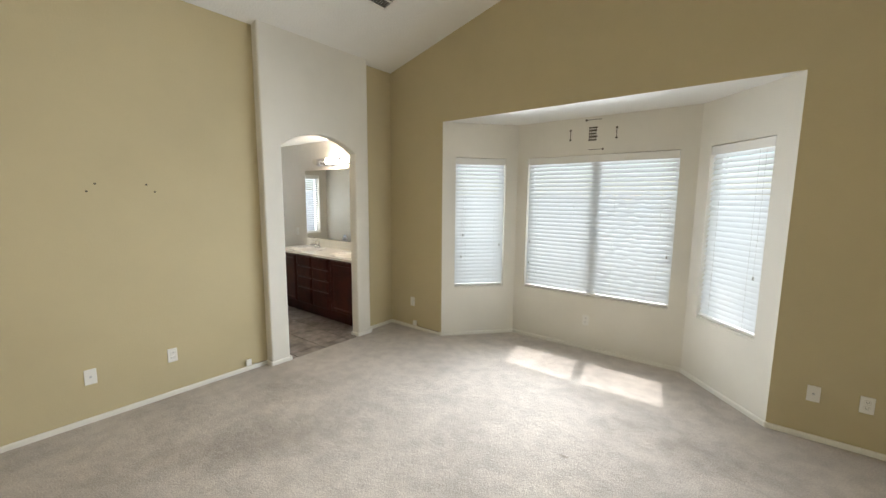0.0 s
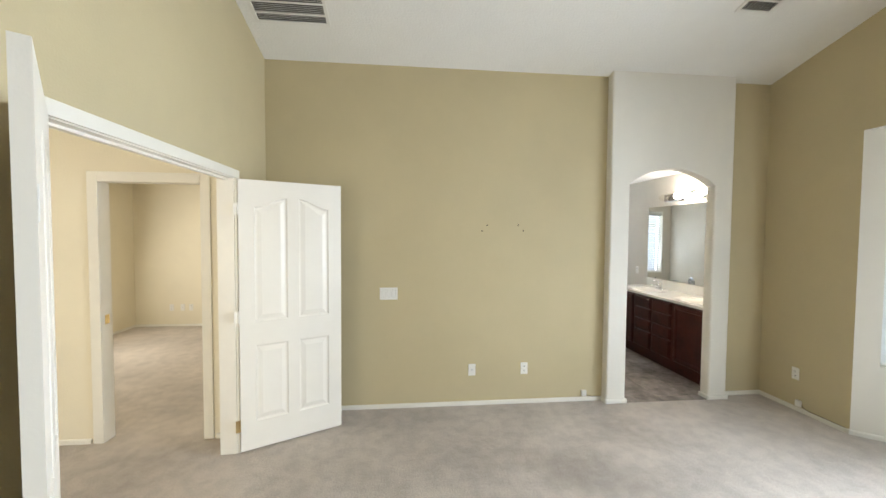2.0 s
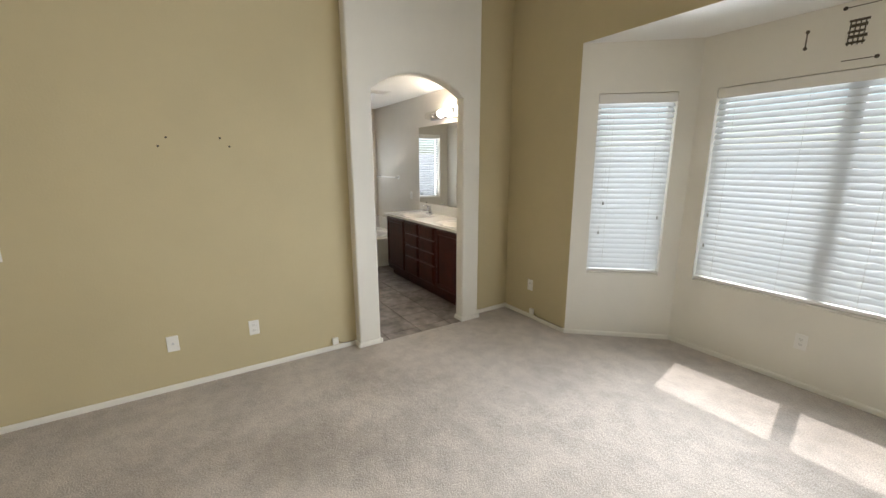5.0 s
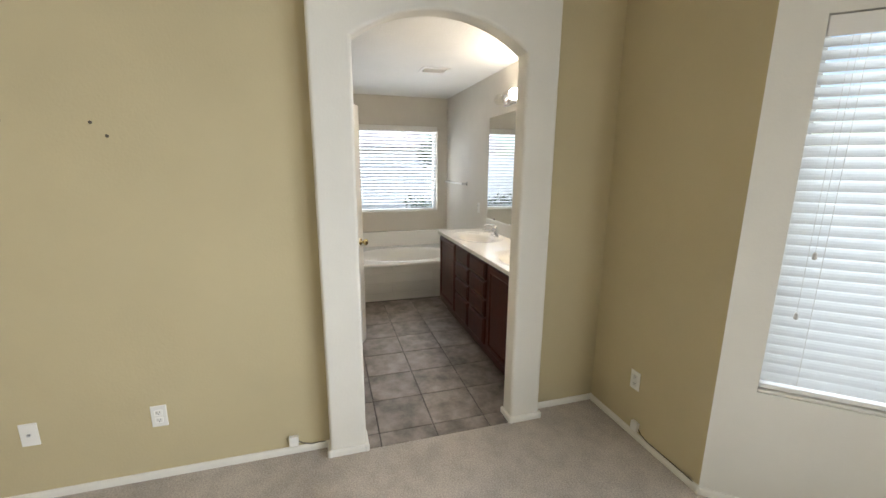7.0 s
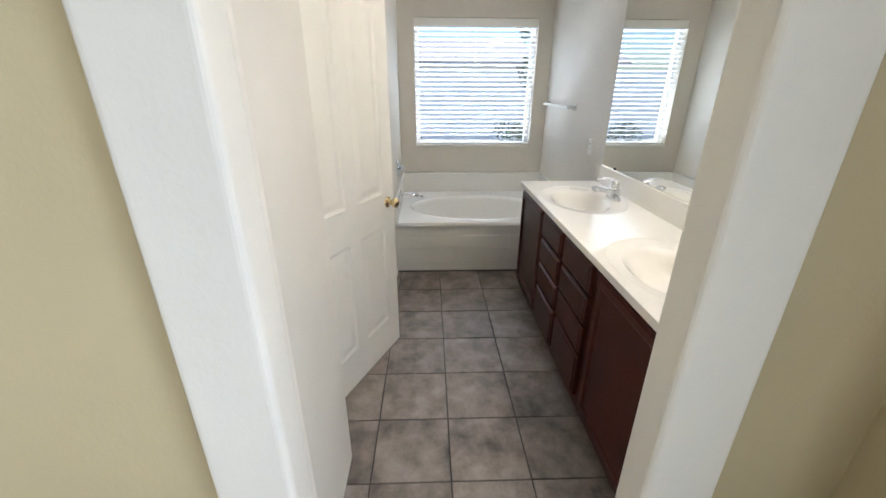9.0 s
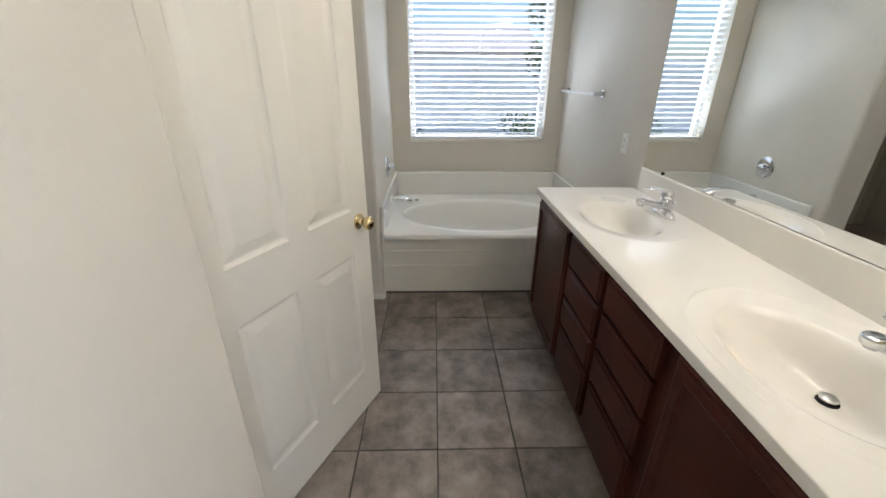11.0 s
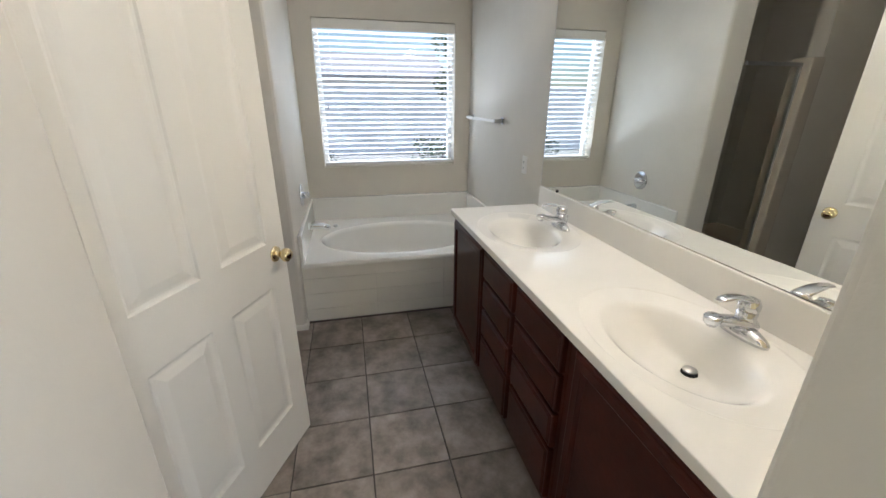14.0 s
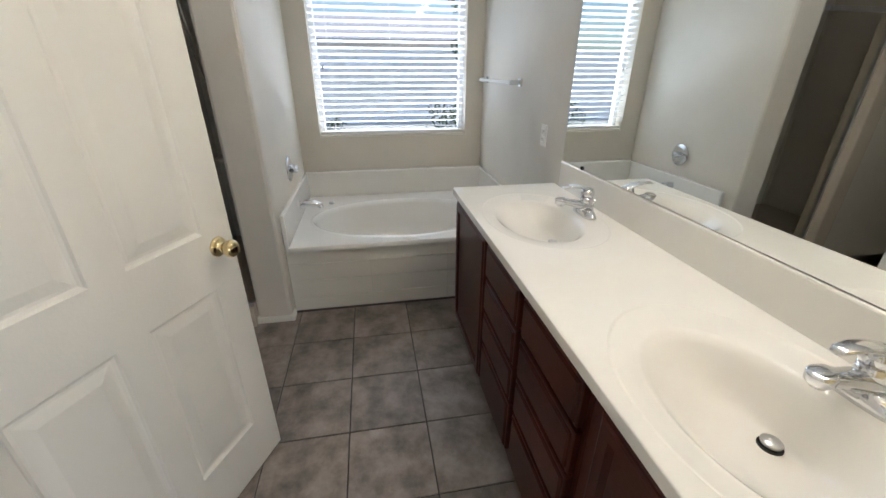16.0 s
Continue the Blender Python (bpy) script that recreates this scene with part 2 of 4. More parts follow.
def glass_material(name, tint, gloss=0.06):
    m = bpy.data.materials.new(name)
    m.use_nodes = True
    n, l = m.node_tree.nodes, m.node_tree.links
    tr = n.new("ShaderNodeBsdfTransparent")
    tr.inputs["Color"].default_value = (*tint, 1)
    gl = n.new("ShaderNodeBsdfGlossy")
    gl.inputs["Roughness"].default_value = 0.01
    lw = n.new("ShaderNodeLayerWeight")
    pw = n.new("ShaderNodeMath")
    pw.operation = "POWER"
    pw.inputs[1].default_value = 4.0
    fr = n.new("ShaderNodeMath")
    fr.operation = "MULTIPLY_ADD"
    fr.inputs[1].default_value, fr.inputs[2].default_value = 0.5, 0.035
    l.new(lw.outputs["Facing"], pw.inputs[0])
    l.new(pw.outputs[0], fr.inputs[0])
    mix = n.new("ShaderNodeMixShader")
    l.new(fr.outputs[0], mix.inputs["Fac"])
    l.new(tr.outputs[0], mix.inputs[1])
    l.new(gl.outputs[0], mix.inputs[2])
    l.new(mix.outputs[0], n["Material Output"].inputs["Surface"])
    return m


GLASS = glass_material("window_glass", (0.95, 0.97, 0.96))
SHOWERGLASS = glass_material("grey_shower_glass", (0.93, 0.93, 0.91))
BULBGLASS = glass_material("clear_bulb_glass", (0.97, 0.96, 0.93))
MIRROR = bpy.data.materials.new("mirror_silver")
MIRROR.use_nodes = True
MIRROR.node_tree.nodes["Principled BSDF"].inputs["Metallic"].default_value = 1.0
MIRROR.node_tree.nodes["Principled BSDF"].inputs["Roughness"].default_value = 0.012
MIRROR.node_tree.nodes["Principled BSDF"].inputs["Base Color"].default_value = (0.90, 0.92, 0.90, 1)


def glow_material(name, color, strength):
    m = bpy.data.materials.new(name)
    m.use_nodes = True
    b = m.node_tree.nodes["Principled BSDF"]
    b.inputs["Base Color"].default_value = (0.9, 0.85, 0.75, 1)
    b.inputs["Emission Color"].default_value = (*color, 1)
    b.inputs["Emission Strength"].default_value = strength
    return m


BULBLIT = glow_material("lit_bulb", (1.0, 0.89, 0.74), BULB)


# ---- mesh helpers ----
def obj(name, bm, mat, smooth=False):
    me = bpy.data.meshes.new(name)
    bmesh.ops.recalc_face_normals(bm, faces=bm.faces)
    bm.to_mesh(me)
    bm.free()
    me.materials.append(mat)
    if smooth:
        for p in me.polygons:
            p.use_smooth = True
    return new(name, me)


def part(name, bm, mat, parent, label="", smooth=False):
    ob = obj(name, bm, mat, smooth)
    ob.parent = parent
    if label:
        ob["label"] = label
    return ob


def share(name, me, parent, at=None):
    ob = new(name, me)
    ob.parent = parent
    if at is not None:
        ob.matrix_basis = at
    return ob


def empty(name, m, label="", category="", group="", kind=""):
    ob = new(name)
    ob.empty_display_size = 0.05
    ob.matrix_basis = m
    return tagged(ob, label, category, group, kind)


def box(bm, x0, x1, y0, y1, z0, z1, bevel=0.0, seg=2):
    vs = [bm.verts.new((x, y, z)) for z in (z0, z1) for y in (y0, y1) for x in (x0, x1)]
    idx = [(0, 2, 3, 1), (4, 5, 7, 6), (0, 1, 5, 4), (2, 6, 7, 3), (0, 4, 6, 2), (1, 3, 7, 5)]
    fs = [bm.faces.new([vs[i] for i in f]) for f in idx]
    if bevel:
        es = list({e for f in fs for e in f.edges})
        bmesh.ops.bevel(bm, geom=es, offset=bevel, segments=seg, affect="EDGES", profile=0.5)
    return bm


def B(*a, **k):
    return box(bmesh.new(), *a, **k)


def tube(bm, p0, p1, r0, r1=None, n=16, caps=True):
    p0, p1 = Vector(p0), Vector(p1)
    r1 = r0 if r1 is None else r1
    d = (p1 - p0).normalized()
    a = d.orthogonal().normalized()
    c = d.cross(a)
    rings = []
    for p, r in ((p0, r0), (p1, r1)):
        rings.append([bm.verts.new(p + (a * math.cos(2 * math.pi * i / n) + c * math.sin(2 * math.pi * i / n)) * r) for i in range(n)])
    for i in range(n):
        j = (i + 1) % n
        bm.faces.new((rings[0][i], rings[0][j], rings[1][j], rings[1][i]))
    if caps:
        bm.faces.new(rings[0][::-1])
        bm.faces.new(rings[1])
    return bm


def lathe(bm, prof, m=None, n=24):
    """Rings of (radius, height) turned about z, then moved by m."""
    m = m or Matrix()
    rings = []
    for r, z in prof:
        rings.append([bm.verts.new(m @ Vector((max(r, 1e-4) * math.cos(2 * math.pi * i / n), max(r, 1e-4) * math.sin(2 * math.pi * i / n), z))) for i in range(n)])
    for a, c in zip(rings, rings[1:]):
        for i in range(n):
            j = (i + 1) % n
            bm.faces.new((a[i], a[j], c[j], c[i]))
    bm.faces.new(rings[0][::-1])
    bm.faces.new(rings[-1])
    return bm


def sweep(bm, pts, radii, n=12, flat=1.0):
    """A round or flattened bar along points."""
    pts = [Vector(p) for p in pts]
    rings = []
    for i, p in enumerate(pts):
        d = (pts[min(i + 1, len(pts) - 1)] - pts[max(i - 1, 0)]).normalized()
        side = d.cross(Vector((0, 0, 1)))
        side = side.normalized() if side.length > 1e-3 else Vector((1, 0, 0))
        up = side.cross(d).normalized()
        r = radii[i]
        rings.append([bm.verts.new(p + side * math.cos(2 * math.pi * k / n) * r + up * math.sin(2 * math.pi * k / n) * r * flat) for k in range(n)])
    for a, c in zip(rings, rings[1:]):
        for i in range(n):
            j = (i + 1) % n
            bm.faces.new((a[i], a[j], c[j], c[i]))
    bm.faces.new(rings[0][::-1])
    bm.faces.new(rings[-1])
    return bm


def wall(name, p0, p1, z0, z1, thick, mat, holes=(), top=None, label="", category="wall"):
    """A wall whose seen face runs from p0 to p1; its body lies on the right of that way. holes: (start, end, bottom, top) along the face."""
    p0, p1 = Vector((*p0, 0)), Vector((*p1, 0))
    u = (p1 - p0).normalized()
    nrm = Vector((u.y, -u.x, 0))
    length = (p1 - p0).length
    us = sorted({round(a, 4) for a in (0.0, length, *[h[0] for h in holes], *[h[1] for h in holes])})
    zs = sorted({z0, z1, *[h[2] for h in holes], *[h[3] for h in holes]})
    bm = bmesh.new()
    cache = {}

    def v(a, z, d):
        key = (round(a, 4), round(z, 4), d)
        if key not in cache:
            p = p0 + u * a + nrm * (thick if d else 0)
            zz = top(p.x) if (top and z == z1) else z
            cache[key] = bm.verts.new((p.x, p.y, zz))
        return cache[key]

    def solid(i, k):
        if not (0 <= i < len(us) - 1 and 0 <= k < len(zs) - 1):
            return False
        a, z = (us[i] + us[i + 1]) / 2, (zs[k] + zs[k + 1]) / 2
        return not any(h[0] < a < h[1] and h[2] < z < h[3] for h in holes)
    for i in range(len(us) - 1):
        for k in range(len(zs) - 1):
            if not solid(i, k):
                continue
            a, b, c, d = us[i], us[i + 1], zs[k], zs[k + 1]
            bm.faces.new((v(a, c, 0), v(b, c, 0), v(b, d, 0), v(a, d, 0)))
            bm.faces.new((v(a, c, 1), v(a, d, 1), v(b, d, 1), v(b, c, 1)))
            if not solid(i - 1, k):
                bm.faces.new((v(a, c, 0), v(a, d, 0), v(a, d, 1), v(a, c, 1)))
            if not solid(i + 1, k):
                bm.faces.new((v(b, c, 0), v(b, c, 1), v(b, d, 1), v(b, d, 0)))
            if not solid(i, k - 1):
                bm.faces.new((v(a, c, 0), v(a, c, 1), v(b, c, 1), v(b, c, 0)))
            if not solid(i, k + 1):
                bm.faces.new((v(a, d, 0), v(b, d, 0), v(b, d, 1), v(a, d, 1)))
    ob = obj(name, bm, mat)
    return tagged(ob, label, category, kind="structure")


def slab(name, x0, x1, y0, y1, z0, z1, mat, label="", category="", bevel=0.0):
    return tagged(obj(name, B(x0, x1, y0, y1, z0, z1, bevel=bevel), mat), label, category, kind="structure")


# ---- large structure ----
XW, XP, XA, XI, YN, YS, XE = -3.75, -3.66, -3.78, -3.87, 3.45, -1.50, 2.0
RIDGE = -0.88


def vault(x):
    return 3.19 + 0.265 * (min(x, 2 * RIDGE - x) + 3.75)


bm = B(XP, XE + 0.1, YS - 2.6, 4.3, -0.12, 0.0)
box(bm, XW - 0.03, XP, YS - 2.6, 1.716, -0.12, 0.0)
box(bm, XW - 0.03, XP, 2.988, YN + 0.05, -0.12, 0.0)
tagged(obj("floor", bm, CARPET), "worn beige cut pile carpet over the bedroom floor", "floor", kind="structure")
slab("floor_other_room", -7.5, XW - 0.03, -5.0, -1.45, -0.12, 0.0, CARPET, "beige carpet in the room beyond the hall", "floor")

wall("wall_west", (XW, 1.72), (XW, YS), 0, 3.3, 0.12, TAN, top=vault, label="plain tan painted bedroom wall with screw holes")
wall("wall_west_corner", (XW, YN), (XW, 2.98), 0, 3.3, 0.035, TAN, top=vault, label="narrow tan wall beside the arch pier")
north_holes = [(XE - 0.15, XE + 2.91, 0.0, 2.52)]
DOOR_X0, DOOR_X1 = -3.085, -1.515


def gable(name, p0, p1, thick, mat, holes, label):
    """A wall across the vault: its top follows the ridge."""
    length = abs(p1[0] - p0[0])
    cut = abs(RIDGE - p0[0])
    first = [(h[0], min(h[1], cut), h[2], h[3]) for h in holes if h[0] < cut]
    last = [(max(h[0], cut) - cut, h[1] - cut, h[2], h[3]) for h in holes if h[1] > cut]
    wall(name + "_1", p0, (RIDGE, p0[1]), 0, 3.9, thick, mat, first, vault, label)
    wall(name + "_2", (RIDGE, p0[1]), p1, 0, 3.9, thick, mat, last, vault, label)


gable("wall_north", (XW - 0.12, YN), (XE, YN), -0.12, TAN, [(-2.91 - (XW - 0.12), 0.15 - (XW - 0.12), 0.0, 2.52)], "tan gable wall with a wide bay opening")
gable("wall_south", (XW, YS), (XE, YS), 0.12, TAN, [(DOOR_X0 - XW, DOOR_X1 - XW, 0.0, 2.06)], "tan gable wall with a double door opening")
# unseen window hole, added behind the east fill lamp
wall("wall_east", (XE, YS), (XE, YN), 0, 3.3, 0.12, TAN, [(1.7, 3.1, 0.85, 2.15)], top=vault, label="plain tan bedroom wall with an added, unseen window opening")

# vaulted ceiling, two slopes
bm = bmesh.new()
for xa, xb in ((XI - 0.1, RIDGE), (RIDGE, XE + 0.15)):
    lo = [(xa, YS - 0.15, vault(xa)), (xb, YS - 0.15, vault(xb)), (xb, YN + 0.15, vault(xb)), (xa, YN + 0.15, vault(xa))]
    va = [bm.verts.new(p) for p in lo]
    vb = [bm.verts.new((p[0], p[1], p[2] + 0.12)) for p in lo]
    bm.faces.new(va)
    bm.faces.new(vb[::-1])
    for i in range(4):
        bm.faces.new((va[i], vb[i], vb[(i + 1) % 4], va[(i + 1) % 4]))
tagged(obj("ceiling", bm, CEIL), "white textured vaulted ceiling", "ceiling", kind="structure")

# arch pier: one outline with the arched opening, given depth, its corners rounded
AY0, AY1, SPRING, RISE = 1.908, 2.797, 2.148, 0.152
mid, half = (AY0 + AY1) / 2, (AY1 - AY0) / 2
rad = (half * half + RISE * RISE) / (2 * RISE)
arc = []
for i in range(25):
    y = AY1 - (AY1 - AY0) * i / 24
    arc.append((y, SPRING + RISE - rad + math.sqrt(rad * rad - (y - mid) ** 2)))
outline = [(1.712, 0.0), (1.712, 3.224), (2.992, 3.224), (2.992, 0.0), (AY1, 0.0), *arc, (AY0, 0.0)]
bm = bmesh.new()
fa = bm.faces.new([bm.verts.new((XP, y, z)) for y, z in outline])
ext = bmesh.ops.extrude_face_region(bm, geom=[fa])
for v in ext["geom"]:
    if isinstance(v, bmesh.types.BMVert):
        v.co.x = XA
round_edges = []
for e in bm.edges:
    a, c = e.verts[0].co, e.verts[1].co
    if abs(a.x - c.x) > 0.01:
        continue
    inner = all(AY0 - 0.001 <= p.y <= AY1 + 0.001 for p in (a, c)) and max(a.z, c.z) < 2.4 and max(a.z, c.z) > 0.01
    outer = abs(a.y - c.y) < 1e-4 and (abs(a.y - 1.712) < 1e-3 or abs(a.y - 2.992) < 1e-3) and a.x > XP - 0.01
    if (inner and abs(a.x - c.x) < 1e-4 and not (a.z < 0.001 and c.z < 0.001)) or outer:
        round_edges.append(e)
bmesh.ops.bevel(bm, geom=round_edges, offset=0.018, segments=4, affect="EDGES", profile=0.5)
bmesh.ops.triangulate(bm, faces=[f for f in bm.faces if len(f.verts) > 4])
arch = obj("wall_arch", bm, PALE)
tagged(arch, "pale painted pier with an arched opening and rounded corners", "wall", kind="structure")

# bay: two slanted walls, a back wall, a soffit
BL, BKL, BKR, BR, YB, SOF = -2.91, -2.305, -0.478, 0.15, 4.13, 2.52
LW = math.hypot(BKL - BL, YB - YN)
RW = math.hypot(BR - BKR, YB - YN)
WZ0, WZ1 = 0.592, 2.128
wall("wall_bay_west", (BKL, YB), (BL, YN), 0, SOF + 0.1, 0.14, PALE, [(LW - 0.765, LW - 0.155, WZ0, WZ1)], label="pale slanted bay wall with a narrow window")
wall("wall_bay_back", (BKR, YB), (BKL, YB), 0, SOF + 0.1, 0.14, PALE, [(0.148, 1.692, WZ0, WZ1)], label="pale bay back wall with a wide window")
wall("wall_bay_east", (BR, YN), (BKR, YB), 0, SOF + 0.1, 0.14, PALE, [(0.172, 0.79, WZ0, WZ1)], label="pale slanted bay wall with a narrow window")
bm = bmesh.new()
pts = [(BL - 0.004, YN + 0.004), (BR + 0.004, YN + 0.004), (BKR + 0.1, YB + 0.12), (BKL - 0.1, YB + 0.12)]
lo = [bm.verts.new((x, y, SOF - 0.003)) for x, y in pts]
hi = [bm.verts.new((x, y, SOF + 0.1)) for x, y in pts]
bm.faces.new(lo[::-1])
bm.faces.new(hi)
for i in range(4):
    bm.faces.new((lo[i], lo[(i + 1) % 4], hi[(i + 1) % 4], hi[i]))
tagged(obj("bay_soffit", bm, CEIL), "white flat soffit over the bay window", "ceiling", kind="structure")
# unseen slab added to shape the sun patch and shade the west window
bm = B(-3.6, 0.85, YN + 0.2, SUN_CUT_Y, SOF + 0.12, SOF + 0.26)
box(bm, -3.9, -2.56, YN + 0.2, SUN_CUT_Y + 0.55, SOF + 0.125, SOF + 0.255)
tagged(obj("bay_sun_blocker", bm, STUCCO), "unseen stucco slab added over the bay to cut the sun", "eave", kind="structure")

# hall and the room beyond
YH = YS - 0.12
wall("wall_hall_west", (-3.33, YH), (-3.33, -4.0), 0, 2.6, 0.11, CREAM, [(0.215, 0.985, 0.0, 2.05)], label="cream hall wall with a door opening")
wall("wall_hall_south", (-3.33, -3.7), (1.1, -3.7), 0, 2.6, 0.12, CREAM, label="plain cream hall wall")
# the hole is invented, it only holds the hall fill lamp
wall("wall_hall_east", (1.0, -3.7), (1.0, YH), 0, 2.6, 0.12, CREAM, [(0.6, 1.6, 0.8, 2.2)], label="plain cream hall end wall with an added, unseen window opening")
slab("ceiling_hall", -3.44, 1.1, -4.0, YH, 2.55, 2.65, CEIL, "white hall ceiling", "ceiling")
wall("wall_room_north", (-3.44, -1.625), (-7.45, -1.625), 0, 2.6, 0.1, CREAM, label="plain cream wall of the other room")
wall("wall_room_west", (-7.34, -1.6), (-7.34, -4.95), 0, 2.6, 0.12, CREAM, label="plain cream wall of the other room")
# opening out of view, added for the other room's fill lamp
wall("wall_room_south", (-7.34, -4.87), (-3.3, -4.87), 0, 2.6, 0.12, CREAM, [(1.15, 2.75, 0.8, 2.1)], label="cream wall of the other room with an added, unseen window opening")
wall("wall_room_east", (-3.44, -4.0), (-3.44, -4.95), 0, 2.6, -0.12, CREAM, label="plain cream wall of the other room")
slab("ceiling_room", -7.45, -3.44, -4.95, -1.54, 2.5, 2.6, CEIL, "white ceiling of the other room", "ceiling")

# bathroom shell
BX, BC = -7.22, 2.485
wall("wall_bath_north", (XA - 0.006, YN - 0.004), (BX - 0.1, YN - 0.004), 0, BC + 0.05, 0.12, BATHPAINT, label="grey-beige bathroom wall behind the vanity")
wall("wall_bath_west", (BX, YN), (BX, 0.2), 0, BC + 0.05, 0.15, BATHPAINT, [(YN - 3.303, YN - 2.112, 0.92, 2.11)], label="grey-beige bathroom wall with the tub window")
slab("wall_bath_stub", BX, -6.03, 1.755, 1.952, 0, BC, BATHPAINT, "grey-beige wall end between tub and shower", "wall", bevel=0.018)
slab("wall_bath_near", -4.245, XA - 0.003, 1.62, 1.902, 0, BC, BATHPAINT, "pale wall corner beside the bathroom door", "wall", bevel=0.018)
slab("wall_bath_jamb", -4.40, -4.24, 1.58, 1.70, 0, BC, BATHPAINT, "wall end that carries the bathroom door", "wall")
wall("wall_bath_south", (BX, 0.25), (XI, 0.25), 0, BC + 0.05, 0.12, BATHPAINT, label="plain wall behind the shower room")
wall("wall_bath_east", (XI - 0.004, 0.2), (XI - 0.004, 1.72), 0, BC + 0.05, 0.004, BATHPAINT, label="plain wall of the shower room")
slab("wall_shower_post", -6.10, -5.95, 1.13, 1.25, 0, 1.80, SHOWERWALL, "pale shower surround post", "wall", bevel=0.01)
slab("wall_shower_side", -6.10, -5.98, 0.25, 1.13, 0, BC, BATHPAINT, "plain wall beside the shower", "wall")
slab("ceiling_bath", BX - 0.1, XA + 0.01, 0.1, YN + 0.1, BC, BC + 0.12, CEIL, "white flat bathroom ceiling", "ceiling")
bm = B(BX, XA, 0.2, YN, -0.12, -0.006)
box(bm, XA, XP - 0.001, AY0, AY1, -0.12, -0.006)
floor_bath = tagged(obj("floor_bathroom", bm, GROUT), "grey slate look tile floor with dark grout", "floor", kind="structure")

# ground and distance outside
slab("ground", -300, 300, -300, 300, -0.6, -0.16, GRAVEL, "pale gravel yard ground", "ground")


# ---- trim ----
def run(bm, p0, p1, h=0.038, d=0.014):
    """One length of baseboard standing on the left of p0 to p1."""
    p0, p1 = Vector((*p0, 0)), Vector((*p1, 0))
    u = (p1 - p0).normalized()
    nl = Vector((-u.y, u.x, 0))
    prof = [(0, 0), (d, 0), (d, h - 0.012), (d - 0.004, h - 0.003), (d - 0.009, h), (0, h)]
    ends = []
    for p in (p0, p1):
        ends.append([bm.verts.new(p + nl * a + Vector((0, 0, z + 0.001))) for a, z in prof])
    k = len(prof)
    for i in range(k):
        j = (i + 1) % k
        bm.faces.new((ends[0][i], ends[1][i], ends[1][j], ends[0][j]))
    bm.faces.new(ends[0])
    bm.faces.new(ends[1][::-1])


def baseboard(name, pts, label="white painted baseboard along the wall"):
    bm = bmesh.new()
    for a, c in zip(pts, pts[1:]):
        run(bm, a, c)
    for x, y in pts[1:-1]:
        lathe(bm, [(0.0165, 0.001), (0.0165, 0.033), (0.013, 0.040), (0.004, 0.042)], pose(x, y, 0), n=12)
    return tagged(obj(name, bm, TRIM), label, "baseboard", kind="structure")


baseboard("baseboard_west", [(XW, 1.712), (XW, YS), (DOOR_X0 - 0.06, YS)])
baseboard("baseboard_arch_south", [(XA, AY0), (XP, AY0), (XP, 1.712), (XW + 0.016, 1.712)])
baseboard("baseboard_arch_north", [(XW + 0.016, 2.992), (XP, 2.992), (XP, AY1), (XA, AY1)])
baseboard("baseboard_north", [(XE, YN), (BR, YN), (BKR, YB), (BKL, YB), (BL, YN), (XW, YN), (XW, 2.992)])
baseboard("baseboard_stub", [(-6.10, 1.952), (-6.03, 1.952), (-6.03, 1.755), (-6.10, 1.755)])
baseboard("baseboard_south", [(-1.45, YS), (XE, YS), (XE, YN)])
baseboard("baseboard_hall", [(-3.15, YH), (-3.33, YH), (-3.33, -1.76)])
baseboard("baseboard_hall_far", [(-3.33, -2.68), (-3.33, -3.7)])
baseboard("baseboard_room", [(-7.34, -1.6), (-7.34, -4.87), (-3.5, -4.87)])


def casing(name, x0, x1, zt, w=0.06, d=0.017, m=None, label=""):
    """Door casing round an opening from x0 to x1 on the plane y = 0, standing out to +y."""
    e = empty(name, m or Matrix(), label, "door frame", kind="structure")
    part("casing", B(x0 - w, x0, 0, d, 0.002, zt + w, bevel=0.004), TRIM, e)
    part("casing", B(x1, x1 + w, 0, d, 0.002, zt + w, bevel=0.004), TRIM, e)
    part("head_casing", B(x0, x1, 0, d + 0.001, zt, zt + w, bevel=0.004), TRIM, e)
    return e


frame_bed = casing("door_frame_bedroom", DOOR_X0 + 0.012, DOOR_X1 - 0.012, 2.05, m=pose(0, YS, 0), label="white casing and jamb of the open double door")
for a, c in ((DOOR_X0, DOOR_X0 + 0.018), (DOOR_X1 - 0.018, DOOR_X1)):
    part("jamb", B(a, c, -0.118, -0.001, 0.002, 2.06), TRIM, frame_bed)
part("head_jamb", B(DOOR_X0 + 0.018, DOOR_X1 - 0.018, -0.118, -0.001, 2.046, 2.06), TRIM, frame_bed)
part("stop", B(DOOR_X0 + 0.018, DOOR_X1 - 0.018, -0.075, -0.045, 2.034, 2.046), TRIM, frame_bed)
frame_room = casing("door_frame_room", 1.852, 2.588, 2.035, w=0.075, m=pose(-3.33, 0, 0, 0, 0, -90), label="white casing and jamb of the next room's doorway")
part("jamb", B(2.588, 2.605, -0.11, -0.001, 0.002, 2.05), TRIM, frame_room)
part("jamb", B(1.835, 1.852, -0.11, -0.001, 0.002, 2.05), TRIM, frame_room)
part("head_jamb", B(1.852, 2.588, -0.11, -0.001, 2.035, 2.05), TRIM, frame_room)
part("strike_plate", B(2.5865, 2.589, -0.075, -0.03, 0.93, 1.0), BRASS, frame_room, "brass strike plate")


